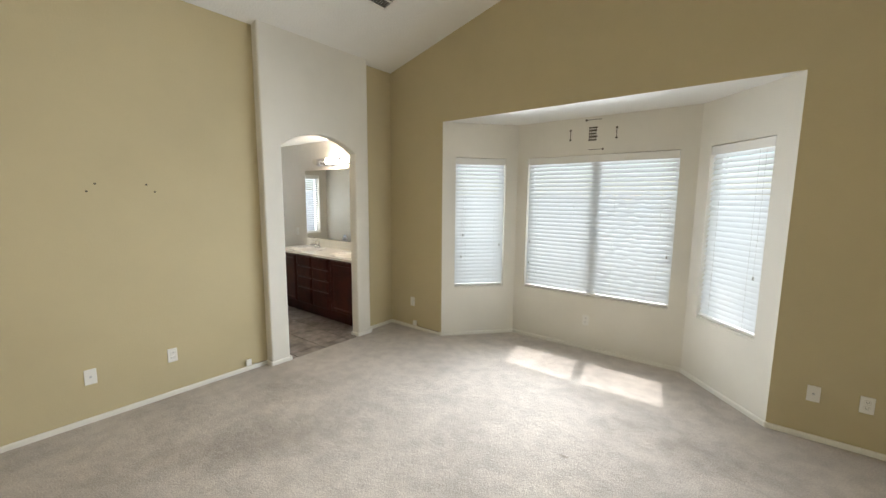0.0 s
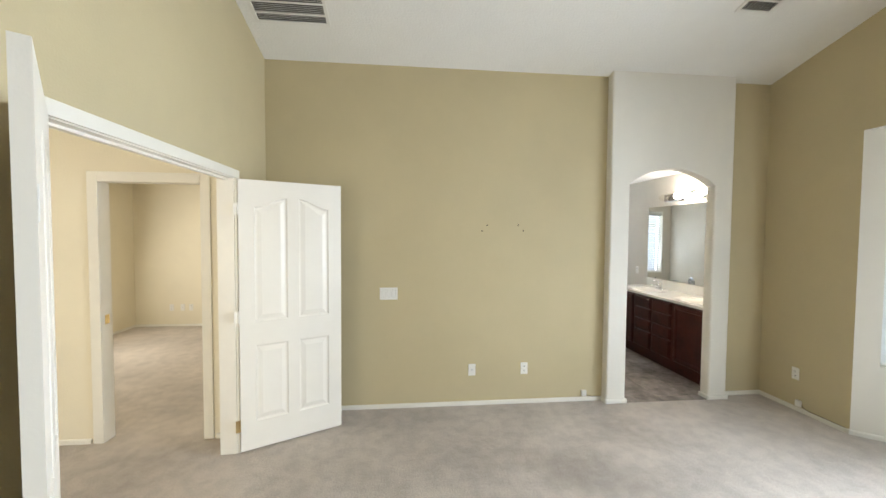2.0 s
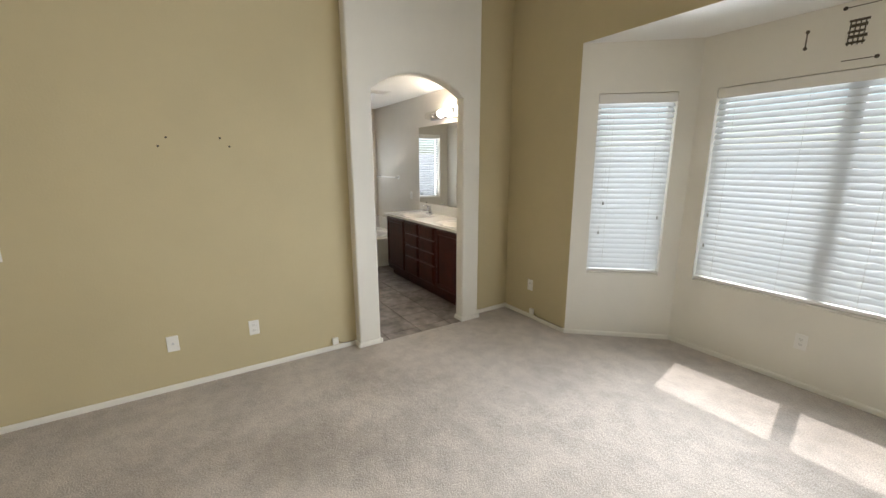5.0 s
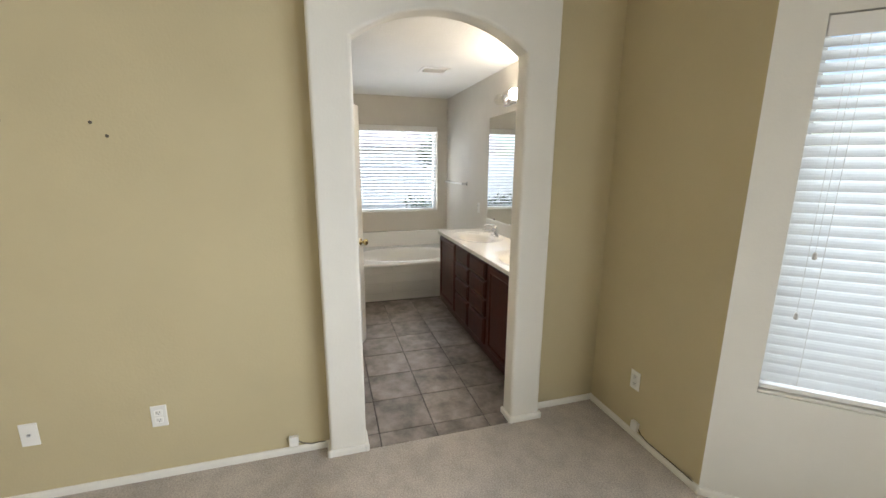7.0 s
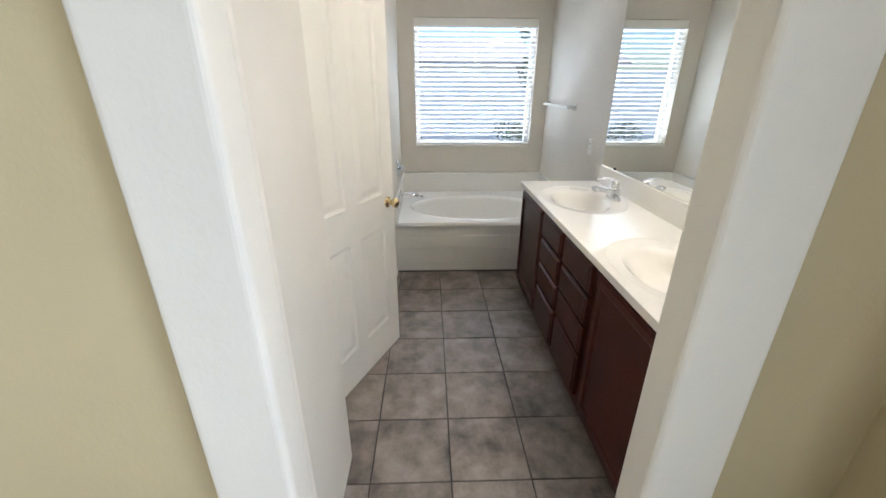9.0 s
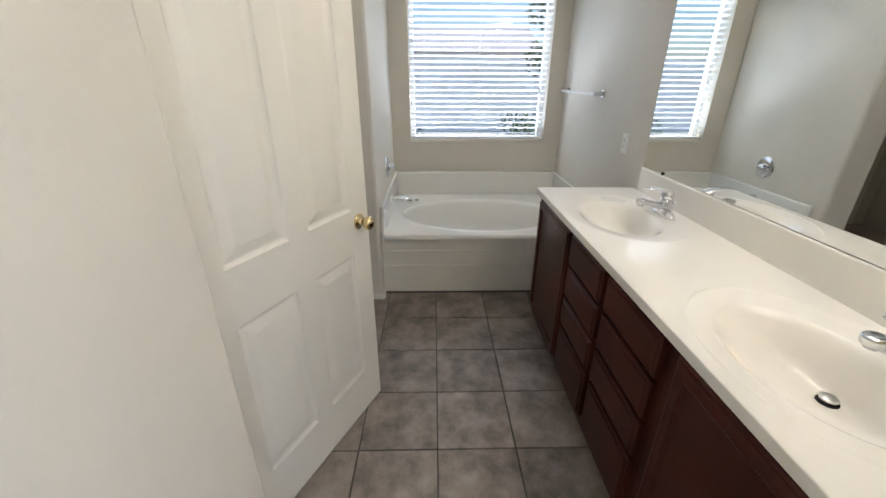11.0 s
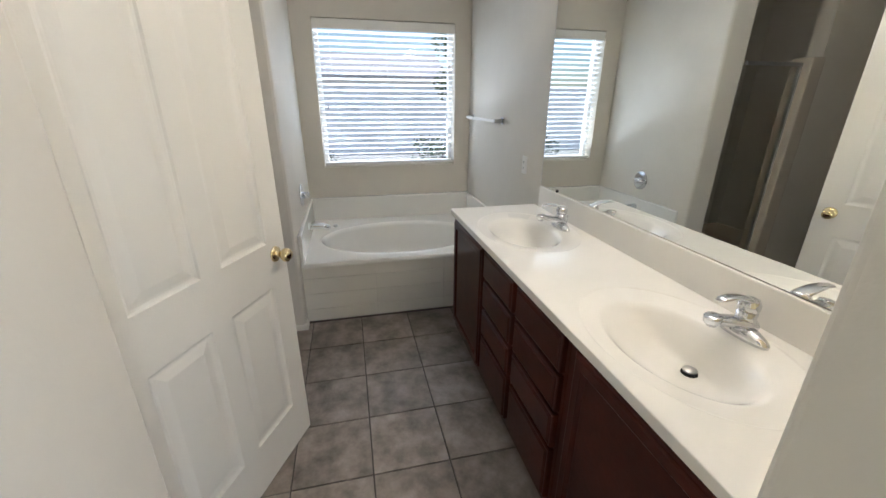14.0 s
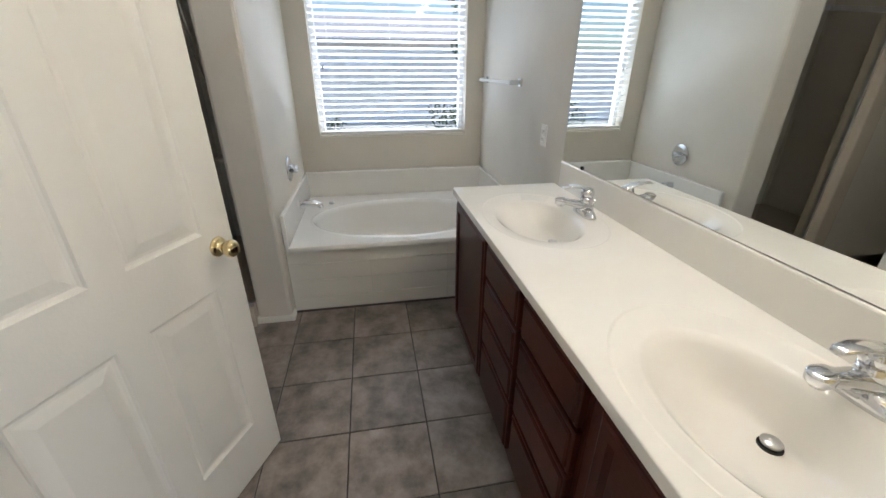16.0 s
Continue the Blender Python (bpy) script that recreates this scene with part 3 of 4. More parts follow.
# ---- doors ----
def door_side(bm, w, h, y, out):
    """One moulded face of a four panel door with an eyebrow top; out is +1 or -1."""
    stile, centre, bot, lock0, lock1, topr, rise = 0.105, 0.085, 0.21, 0.79, 0.97, 0.20, 0.075
    pw = (w - 2 * stile - centre) / 2
    n = 14

    def q(pts):
        bm.faces.new([bm.verts.new((px, y + out * d, pz)) for px, pz, d in pts])

    def rect(x0, x1, z0, z1):
        q([(x0, z0, 0), (x1, z0, 0), (x1, z1, 0), (x0, z1, 0)])
    rect(0, stile, 0, h)
    rect(w - stile, w, 0, h)
    rect(stile + pw, stile + pw + centre, 0, h)
    for side, x0 in ((0, stile), (1, stile + pw + centre)):
        x1 = x0 + pw

        def crest(px):
            s = (px - x0) / pw
            s = 1 - s if side else s
            return h - topr + rise * (s * s * (3 - 2 * s))
        rect(x0, x1, 0, bot)
        rect(x0, x1, lock0, lock1)
        xs = [x0 + pw * i / n for i in range(n + 1)]
        for a, c in zip(xs, xs[1:]):
            q([(a, crest(a), 0), (c, crest(c), 0), (c, h, 0), (a, h, 0)])
        for z0, z1f in ((bot, lambda px: lock0), (lock1, crest)):
            loops = []
            for inset, depth in ((0, 0), (0.005, -0.006), (0.012, -0.0095), (0.020, -0.0095), (0.050, -0.0015), (0.056, -0.0015)):
                a, c = x0 + inset, x1 - inset
                lp = [(a, z0 + inset, depth), (c, z0 + inset, depth)]
                for i in range(n + 1):
                    px = c + (a - c) * i / n
                    src = x0 + (px - a) / (c - a) * pw
                    lp.append((px, z1f(src) - inset, depth))
                loops.append([bm.verts.new((px, y + out * d, pz)) for px, pz, d in lp])
            for la, lb in zip(loops, loops[1:]):
                k = len(la)
                for i in range(k):
                    bm.faces.new((la[i], la[(i + 1) % k], lb[(i + 1) % k], lb[i]))
            bm.faces.new(loops[-1])


def panel_door(name, m, w, h, label, hinge_mat, knob=False, swing=1):
    """A door leaf from its hinge edge at x = 0, with the hinge knuckles on the side given by swing."""
    e = empty(name, m, label, "door")
    t = 0.035
    bm = bmesh.new()
    door_side(bm, w, h, 0.0, -1)
    door_side(bm, w, h, t, 1)
    rim = [(0, 0), (w, 0), (w, h), (0, h)]
    for (xa, za), (xb, zb) in zip(rim, rim[1:] + rim[:1]):
        bm.faces.new([bm.verts.new(p) for p in ((xa, 0, za), (xb, 0, zb), (xb, t, zb), (xa, t, za))])
    me_ob = part("leaf", bm, DOORPAINT, e)
    for z in (0.20, h / 2, h - 0.22):
        bm = bmesh.new()
        yk = -0.006 if swing < 0 else t + 0.006
        tube(bm, (-0.006, yk, z - 0.045), (-0.006, yk, z + 0.045), 0.006, n=10)
        box(bm, -0.0025, -0.0004, 0.004, t - 0.002, z - 0.044, z + 0.044)
        box(bm, -0.034, -0.006, yk - 0.001, yk + 0.001, z - 0.044, z + 0.044)
        bare = hinge_mat is BRASS or z < 0.3
        part("hinge", bm, BRASS if bare else hinge_mat, e, "brass hinge" if bare else "painted steel hinge")
    if knob:
        for s, y0 in ((-1, 0.0), (1, t)):
            bm = bmesh.new()
            prof = [(0.032, 0.0), (0.031, 0.004), (0.024, 0.008), (0.0125, 0.011), (0.011, 0.022), (0.015, 0.028), (0.024, 0.036), (0.0275, 0.046), (0.026, 0.056), (0.018, 0.064), (0.006, 0.067)]
            lathe(bm, prof, pose(w - 0.062, y0, 0.915, 90 if s < 0 else -90), n=28)
            part("knob", bm, BRASS, e, "polished brass knob", smooth=True)
        part("latch", B(w, w + 0.001, 0.006, t - 0.006, 0.885, 0.945), BRASS, e, "brass latch plate")
    return e


def heading(a, c):
    return math.degrees(math.atan2(c[1] - a[1], c[0] - a[0]))


H1, T1 = (-3.066, -1.472), (-3.43, -0.787)
panel_door("bedroom_door", pose(H1[0], H1[1], 0.014, 0, 0, heading(H1, T1)), 0.768, 2.03, "white moulded four panel bedroom door standing open", TRIM, swing=-1)
H2, T2 = (-1.535, -1.475), (-0.96, -1.037)
leaf2 = panel_door("bedroom_door", pose(H2[0], H2[1], 0.014, 0, 0, heading(H2, T2)) @ pose(0, -0.035, 0), 0.745, 2.03, "white second leaf of the double bedroom door, folded back", TRIM, swing=-1)
part("flush_bolt", B(0.715, 0.728, 0.035, 0.038, 1.66, 1.74, bevel=0.001), PLASTIC, leaf2)
T3 = (-5.112, 2.047)
A3 = 25.0
W3 = 0.762
H3 = (T3[0] + W3 * math.cos(radians(A3)), T3[1] - W3 * math.sin(radians(A3)))
panel_door("bathroom_door", pose(H3[0], H3[1], 0.014, 0, 0, 180 - A3), W3, 2.03, "white moulded four panel bathroom door, ajar, brass knob", BRASS, knob=True, swing=1)


# ---- windows and blinds ----
def window(name, m, w, h, label, mullion=True, depth=0.14):
    """A vinyl window in an opening w by h; local y runs outwards from the wall's face."""
    e = empty(name, m, label, "window", kind="structure")
    y0, y1, f = depth - 0.055, depth - 0.005, 0.04
    part("window_frame", B(0.002, f, y0, y1, 0.002, h - 0.002), VINYL, e)
    part("window_frame", B(w - f, w - 0.002, y0, y1, 0.002, h - 0.002), VINYL, e)
    part("window_frame", B(f, w - f, y0, y1, 0.002, f), VINYL, e)
    part("window_frame", B(f, w - f, y0, y1, h - f, h - 0.002), VINYL, e)
    part("window_sill", B(0.003, w - 0.003, 0.004, y0, 0.001, 0.016, bevel=0.004), PALE, e, "painted sill")
    cuts = [(f, w - f)]
    if mullion:
        c = w / 2
        part("mullion", B(c - 0.045, c + 0.045, 0.068, y1 - 0.003, f, h - f), VINYL, e)
        cuts = [(f, c - 0.045), (c + 0.045, w - f)]
    for a, c in cuts:
        g = part("pane", B(a, c, (y0 + y1) / 2 - 0.002, (y0 + y1) / 2 + 0.002, f, h - f), GLASS, e)
        g.visible_shadow = False
    return e


def slat_mesh(name, length, width, tilt, wave=0.0, seed=0, n=1):
    """A crowned slat, its long axis on x, tilted so that the room edge (y less) is down."""
    rnd = random.Random(seed)
    ph = [rnd.uniform(0, 6.28) for _ in range(4)]
    bm = bmesh.new()
    c, s = math.cos(radians(tilt)), math.sin(radians(tilt))
    rows = []
    k = 5
    for i in range(n + 1):
        x = length * i / n
        g = max(0.0, min(1.0, (x / length - 0.47) / 0.06)) if wave else 0.0
        dz = wave * g * (math.sin(x * 31 + ph[0]) * 0.5 + math.sin(x * 57 + ph[1]) * 0.35 + math.sin(x * 14 + ph[2]) * 0.4)
        dt = wave * g * 9 * math.sin(x * 43 + ph[3])
        ring = []
        for j in range(k):
            v = (j / (k - 1) - 0.5) * width
            b = 0.0026 * (1 - (2 * v / width) ** 2)
            ring.append((v, b + 0.0011))
        for j in reversed(range(k)):
            v = (j / (k - 1) - 0.5) * width
            b = 0.0026 * (1 - (2 * v / width) ** 2)
            ring.append((v, b - 0.0011))
        rows.append([bm.verts.new((x, v * c - b * s, v * (s + dt) + b * c + dz)) for v, b in ring])
    for a, d in zip(rows, rows[1:]):
        for i in range(2 * k):
            j = (i + 1) % (2 * k)
            bm.faces.new((a[i], a[j], d[j], d[i]))
    bm.faces.new(rows[0])
    bm.faces.new(rows[-1][::-1])
    me = bpy.data.meshes.new(name)
    bmesh.ops.recalc_face_normals(bm, faces=bm.faces)
    bm.to_mesh(me)
    bm.free()
    me.materials.append(SLAT)
    return me


def blind(name, m, w, h, tilt, label, pitch=0.0432, wave=0.0, cords=2, tassels=()):
    """A faux wood blind hung inside an opening w by h."""
    e = empty(name, m, label, "blind")
    yc = 0.036
    part("valance", B(0.004, w - 0.004, 0.002, 0.012, h - 0.078, h - 0.006, bevel=0.003), PLASTIC, e, "white valance")
    part("headrail", B(0.006, w - 0.006, 0.016, 0.062, h - 0.05, h - 0.003), PLASTIC, e)
    count = int((h - 0.085 - 0.045) / pitch)
    ztop = h - 0.092
    pitch = (ztop - 0.03) / count
    n = 70 if wave else 1
    meshes = [slat_mesh("slat", w - 0.016, 0.05, tilt, wave if i else 0.0, i, n) for i in range(6 if wave else 1)]
    ajar = slat_mesh("slat", w - 0.016, 0.05, tilt - 7.0)
    for i in range(count):
        me = meshes[0] if not wave or i < 3 else meshes[1 + (i * 7) % 5]
        if i < 8 and tilt > 30:
            me = ajar
        share("slat", me, e, Matrix.Translation((0.008, yc, ztop - i * pitch)))
    zb = ztop - count * pitch + 0.004
    part("bottom_rail", B(0.006, w - 0.006, yc - 0.024, yc + 0.024, max(0.017, zb - 0.012), max(0.035, zb + 0.008), bevel=0.003), PLASTIC, e)
    xs = [0.13 + (w - 0.26) * i / (cords - 1) for i in range(cords)]
    for x in xs:
        for dy in (-0.0275, 0.0275):
            part("ladder_cord", tube(bmesh.new(), (x, yc + dy, 0.03), (x, yc + dy, h - 0.05), 0.0009, n=5), PLASTIC, e)
    for x, z in tassels:
        cord = part("pull_cord", tube(bmesh.new(), (x, 0.004, z + 0.03), (x, 0.004, h - 0.07), 0.0007, n=5), PLASTIC, e)
        part("tassel", lathe(bmesh.new(), [(0.003, 0.03), (0.007, 0.024), (0.0085, 0.004), (0.006, 0.0)], pose(x, 0.004, z), n=10), TASSEL, cord, "small grey tassel")
    return e


def opening(a, c, start, end):
    """The pose of an opening on the wall face from a to c (seen from inside, left to right): local x along it, y outwards."""
    u = (Vector((*c, 0)) - Vector((*a, 0))).normalized()
    o = Vector((*a, 0)) + u * start
    return Matrix.Translation((o.x, o.y, WZ0)) @ pose(0, 0, 0, 0, 0, math.degrees(math.atan2(u.y, u.x))), end - start


HW = WZ1 - WZ0
m1, w1 = opening((BL, YN), (BKL, YB), 0.155, 0.765)
m2, w2 = opening((BKL, YB), (BKR, YB), BKR - BKL - 1.692, BKR - BKL - 0.148)
m3, w3 = opening((BKR, YB), (BR, YN), RW - 0.79, RW - 0.172)
TILT = 58.2
window("window_1", m1, w1, HW, "narrow white vinyl bay window behind a closed blind", mullion=False)
window("window_2", m2, w2, HW, "wide white vinyl sliding window in the bay")
window("window_3", m3, w3, HW, "narrow white vinyl bay window behind a closed blind", mullion=False)
blind("window_blind", m1, w1, HW, TILT, "white faux wood blind, slats tilted nearly shut", tassels=((0.10, 0.62), (0.08, 0.36), (w1 - 0.06, 0.50)))
blind("window_blind", m2, w2, HW, TILT, "wide white blind with rippled slats on one half", wave=0.0045, cords=4, tassels=((0.05, 0.55), (0.05, 0.30), (w2 - 0.05, 0.50)))
blind("window_blind", m3, w3, HW, TILT, "white faux wood blind, slats tilted nearly shut", tassels=((w3 - 0.07, 0.46),))
mb = Matrix.Translation((BX, 2.112, 0.92)) @ pose(0, 0, 0, 0, 0, 90)
window("window_4", mb, 1.191, 1.19, "white vinyl window above the bathtub", mullion=False, depth=0.15)
blind("window_blind", mb, 1.191, 1.19, -13.0, "white faux wood blind above the tub, slats open", cords=3, tassels=((0.08, 0.5), (1.12, 0.42)))


# ---- tub ----
def oval_top(bm, x0, x1, y0, y1, cx, cy, rings, n=64, z=0.0, edge=None):
    """A flat top with an oval bowl: rings of (half x, half y, depth)."""
    def on_rect(a):
        dx, dy = math.cos(a), math.sin(a)
        tx = ((x1 - cx) if dx > 0 else (x0 - cx)) / dx if abs(dx) > 1e-6 else 1e9
        ty = ((y1 - cy) if dy > 0 else (y0 - cy)) / dy if abs(dy) > 1e-6 else 1e9
        t = min(tx, ty)
        return cx + dx * t, cy + dy * t
    angs = sorted([2 * math.pi * i / n for i in range(n)] + [math.atan2(yy - cy, xx - cx) % (2 * math.pi) for xx in (x0, x1) for yy in (y0, y1)])
    loops = [[bm.verts.new((*on_rect(a), z)) for a in angs]]
    for ax, ay, d, *sh in rings:
        ox, oy = (sh + [0, 0])[:2]
        loop = []
        for a in angs:
            r = 1 / math.sqrt((math.cos(a) / ax) ** 2 + (math.sin(a) / ay) ** 2)
            loop.append(bm.verts.new((cx + ox + r * math.cos(a), cy + oy + r * math.sin(a), z + d)))
        loops.append(loop)
    k = len(angs)
    for la, lb in zip(loops, loops[1:]):
        for i in range(k):
            bm.faces.new((la[i], la[(i + 1) % k], lb[(i + 1) % k], lb[i]))
    bm.faces.new(loops[-1])
    return loops[0]


tub = empty("bathtub", pose(-6.127, 1.954, 0), "white drop-in oval bathtub with a tiled apron", "bathtub")
TX, TY, DZ = -1.088, 1.49, 0.452
bm = bmesh.new()
rim = oval_top(bm, TX + 0.06, 0.018, 0.02, TY - 0.02, -0.455, 0.745, [(0.415, 0.65, 0.0), (0.403, 0.638, 0.006), (0.392, 0.628, 0.004), (0.375, 0.615, -0.03), (0.345, 0.57, -0.2), (0.30, 0.50, -0.33), (0.22, 0.40, -0.37), (0.05, 0.1, -0.375)], n=72, z=DZ)
low = [bm.verts.new((v.co.x, v.co.y, DZ - 0.035)) for v in rim]
for i in range(len(rim)):
    bm.faces.new((rim[i], low[i], low[(i + 1) % len(rim)], rim[(i + 1) % len(rim)]))
shell = part("tub_shell", bm, ACRYLIC, tub, "glossy white oval tub and deck", smooth=False)
for p in shell.data.polygons:
    p.use_smooth = abs(p.normal.z) < 0.995
part("surround", B(TX + 0.002, TX + 0.06, 0.002, TY - 0.002, DZ - 0.02, 0.658, bevel=0.012, seg=3), ACRYLIC, tub, "white splash ledge")
part("surround", B(TX + 0.055, 0.016, 0.002, 0.028, DZ - 0.03, 0.655, bevel=0.008, seg=3), ACRYLIC, tub)
part("surround", B(TX + 0.055, 0.016, TY - 0.024, TY - 0.002, DZ - 0.03, 0.655, bevel=0.008, seg=3), ACRYLIC, tub)
apron = part("apron", B(-0.06, -0.006, 0.0, TY, 0.0, DZ - 0.034), GROUT_W, tub)
rows_z = [(0.002, 0.094), (0.0965, 0.214), (0.2165, 0.330), (0.3325, 0.416)]
tw = 0.497
for r, (za, zb) in enumerate(rows_z):
    y = 0.002
    while y < TY - 0.01:
        y2 = min(y + tw - 0.0008, TY - 0.002)
        bm = B(-0.006, 0.001, 0, y2 - y, 0, zb - za, bevel=0.001, seg=1)
        t = part("tile", bm, WALLTILE, apron)
        t.location = (0, y, za)
        y += tw
bm = bmesh.new()
sweep(bm, [(-0.47, 0.0, 0.57), (-0.47, 0.05, 0.573), (-0.47, 0.13, 0.57), (-0.47, 0.175, 0.557), (-0.47, 0.182, 0.54)], [0.031, 0.029, 0.025, 0.022, 0.019], n=16)
spout = tagged(obj("tub_spout", bm, CHROME, True), "chrome tub spout on the wall above the deck", "spout")
spout.location = (-6.127, 1.952, 0.0)
bm = bmesh.new()
lathe(bm, [(0.02, 0), (0.02, 0.012), (0.014, 0.02), (0.004, 0.022)], pose(0, 0, 0), n=16)
tagged(obj("diverter_cap", bm, STEEL, True), "small chrome cap on the tub deck", "tub cap").location = (-6.95, 2.168, DZ)
valve = empty("tub_valve", pose(-6.615, 1.953, 0.815), "round chrome tub valve with a lever on the wall", "faucet")
part("plate", lathe(bmesh.new(), [(0.085, 0.0), (0.084, 0.006), (0.07, 0.012), (0.03, 0.016), (0.001, 0.017)], pose(0, 0, 0, -90), n=32), CHROME, valve, smooth=True)
bm = lathe(bmesh.new(), [(0.026, 0.014), (0.025, 0.05), (0.02, 0.06), (0.004, 0.063)], pose(0, 0, 0, -90), n=20)
sweep(bm, [(0, 0.052, 0), (0.035, 0.056, 0.004), (0.085, 0.06, 0.008)], [0.011, 0.009, 0.007], n=10)
part("lever", bm, CHROME, valve, smooth=True)
bar = empty("towel_bar", pose(-6.70, YN - 0.004, 1.355), "square chrome towel bar on the wall", "towel bar")
for s in (-0.36, 0.36):
    bm = B(s - 0.022, s + 0.022, -0.016, 0.0, -0.024, 0.024, bevel=0.005)
    box(bm, s - 0.011, s + 0.011, -0.075, -0.014, -0.014, 0.014, bevel=0.004)
    part("bracket", bm, CHROME, bar)
part("rail", B(-0.362, 0.362, -0.075, -0.058, -0.009, 0.009, bevel=0.002), PLASTIC, bar, "clear acrylic rail")


# ---- vanity ----
VF = 2.93


def shaker(bm, x0, x1, z0, z1, y, frame_w=0.055, t=0.026, raised=False):
    """A frame-and-panel cabinet front standing out to -y from the plane y."""
    loops = []
    for inset, d in ((0, 0), (0, t - 0.010), (0.003, t - 0.007), (0.009, t - 0.006), (0.0105, t - 0.003), (0.016, t), (frame_w - 0.012, t), (frame_w - 0.006, t - 0.004), (frame_w, t - 0.010)) if not raised else ((0, 0), (0, t - 0.010), (0.003, t - 0.007), (0.009, t - 0.006), (0.0105, t - 0.003), (0.017, t), (0.024, t)):
        loops.append([bm.verts.new(p) for p in ((x0 + inset, y - d, z0 + inset), (x1 - inset, y - d, z0 + inset), (x1 - inset, y - d, z1 - inset), (x0 + inset, y - d, z1 - inset))])
    for la, lb in zip(loops, loops[1:]):
        for i in range(4):
            bm.faces.new((la[i], la[(i + 1) % 4], lb[(i + 1) % 4], lb[i]))
    bm.faces.new(loops[-1])
    bm.faces.new(loops[0][::-1])
    return bm


def cabinet_body(e, x0, x1):
    bm = B(x0 + 0.001, x1 - 0.001, 0.0, 0.51, 0.105, 0.735)
    box(bm, x0 + 0.001, x1 - 0.001, 0.0, 0.022, 0.735, 0.858)
    if x0 < -5.6:
        box(bm, x0 + 0.001, x0 + 0.015, 0.022, 0.51, 0.735, 0.858)
    part("body", bm, CHERRY, e)
    part("toe_kick", B(x0 + 0.001, x1 - 0.001, 0.07, 0.09, 0.0, 0.105), CHERRY, e)


CZ = 0.857
for x0, x1, dx0, dx1 in ((-5.70, -5.155, -5.68, -5.17), (-4.395, XA - 0.008, -4.345, XA - 0.012)):
    e = empty("vanity_cabinet", pose(0, VF, 0), "dark cherry vanity cabinet with a framed door", "cabinet", "vanity cabinets")
    cabinet_body(e, x0, x1)
    part("door", shaker(bmesh.new(), dx0, dx1, 0.165, 0.838, 0.0), CHERRY, e)
for x0, x1, dx0, dx1 in ((-5.155, -4.775, -5.138, -4.792), (-4.775, -4.395, -4.758, -4.412)):
    e = empty("drawer_cabinet", pose(0, VF, 0), "dark cherry vanity unit with four drawers", "cabinet", "vanity cabinets")
    cabinet_body(e, x0, x1)
    for za, zb in ((0.702, 0.838), (0.550, 0.686), (0.398, 0.534), (0.165, 0.382)):
        part("drawer_front", shaker(bmesh.new(), dx0, dx1, za, zb, 0.0, raised=True, t=0.027), CHERRY, e)

top = empty("countertop", pose(0, 0, 0), "cream cultured marble vanity top with two bowls", "countertop")
CX0, CX1, CY0, CY1, CT = -5.722, XA - 0.007, 2.896, YN - 0.016, 0.89
BOWL = [(0.325, 0.235, 0.0, 0, 0.045), (0.321, 0.231, -0.0025, 0, 0.045), (0.316, 0.226, -0.0035, 0, 0.045), (0.245, 0.17, -0.006, 0.005, 0.028), (0.232, 0.16, -0.012, 0.005, 0.028), (0.215, 0.147, -0.026, 0.005, 0.03), (0.185, 0.125, -0.055, 0.005, 0.04), (0.15, 0.10, -0.083, 0.004, 0.055), (0.115, 0.075, -0.104, 0.003, 0.072), (0.08, 0.05, -0.117, 0.002, 0.09), (0.045, 0.032, -0.1238, 0, 0.103), (0.02, 0.02, -0.1255, 0, 0.109)]
bm = bmesh.new()
for xa, xb, cx in ((CX0, -4.77, -5.25), (-4.77, CX1, -4.26)):
    oval_top(bm, xa, xb, CY0 + 0.004, CY1, cx, 3.12, BOWL, n=72, z=CT)
slab_ob = part("slab", bm, MARBLE, top)
for p in slab_ob.data.polygons:
    p.use_smooth = abs(p.normal.z) < 0.9995
bm = bmesh.new()
box(bm, CX0, CX1, CY0, CY0 + 0.02, CZ, CT - 0.0008, bevel=0.003)
box(bm, CX0, CX0 + 0.02, CY0 + 0.01, CY1, CZ, CT - 0.0005)
part("front_edge", bm, MARBLE, top)
part("backsplash", B(CX0 + 0.055, CX1, CY1 - 0.004, YN - 0.005, CT - 0.01, 1.016, bevel=0.005), MARBLE, top, "cream marble backsplash")


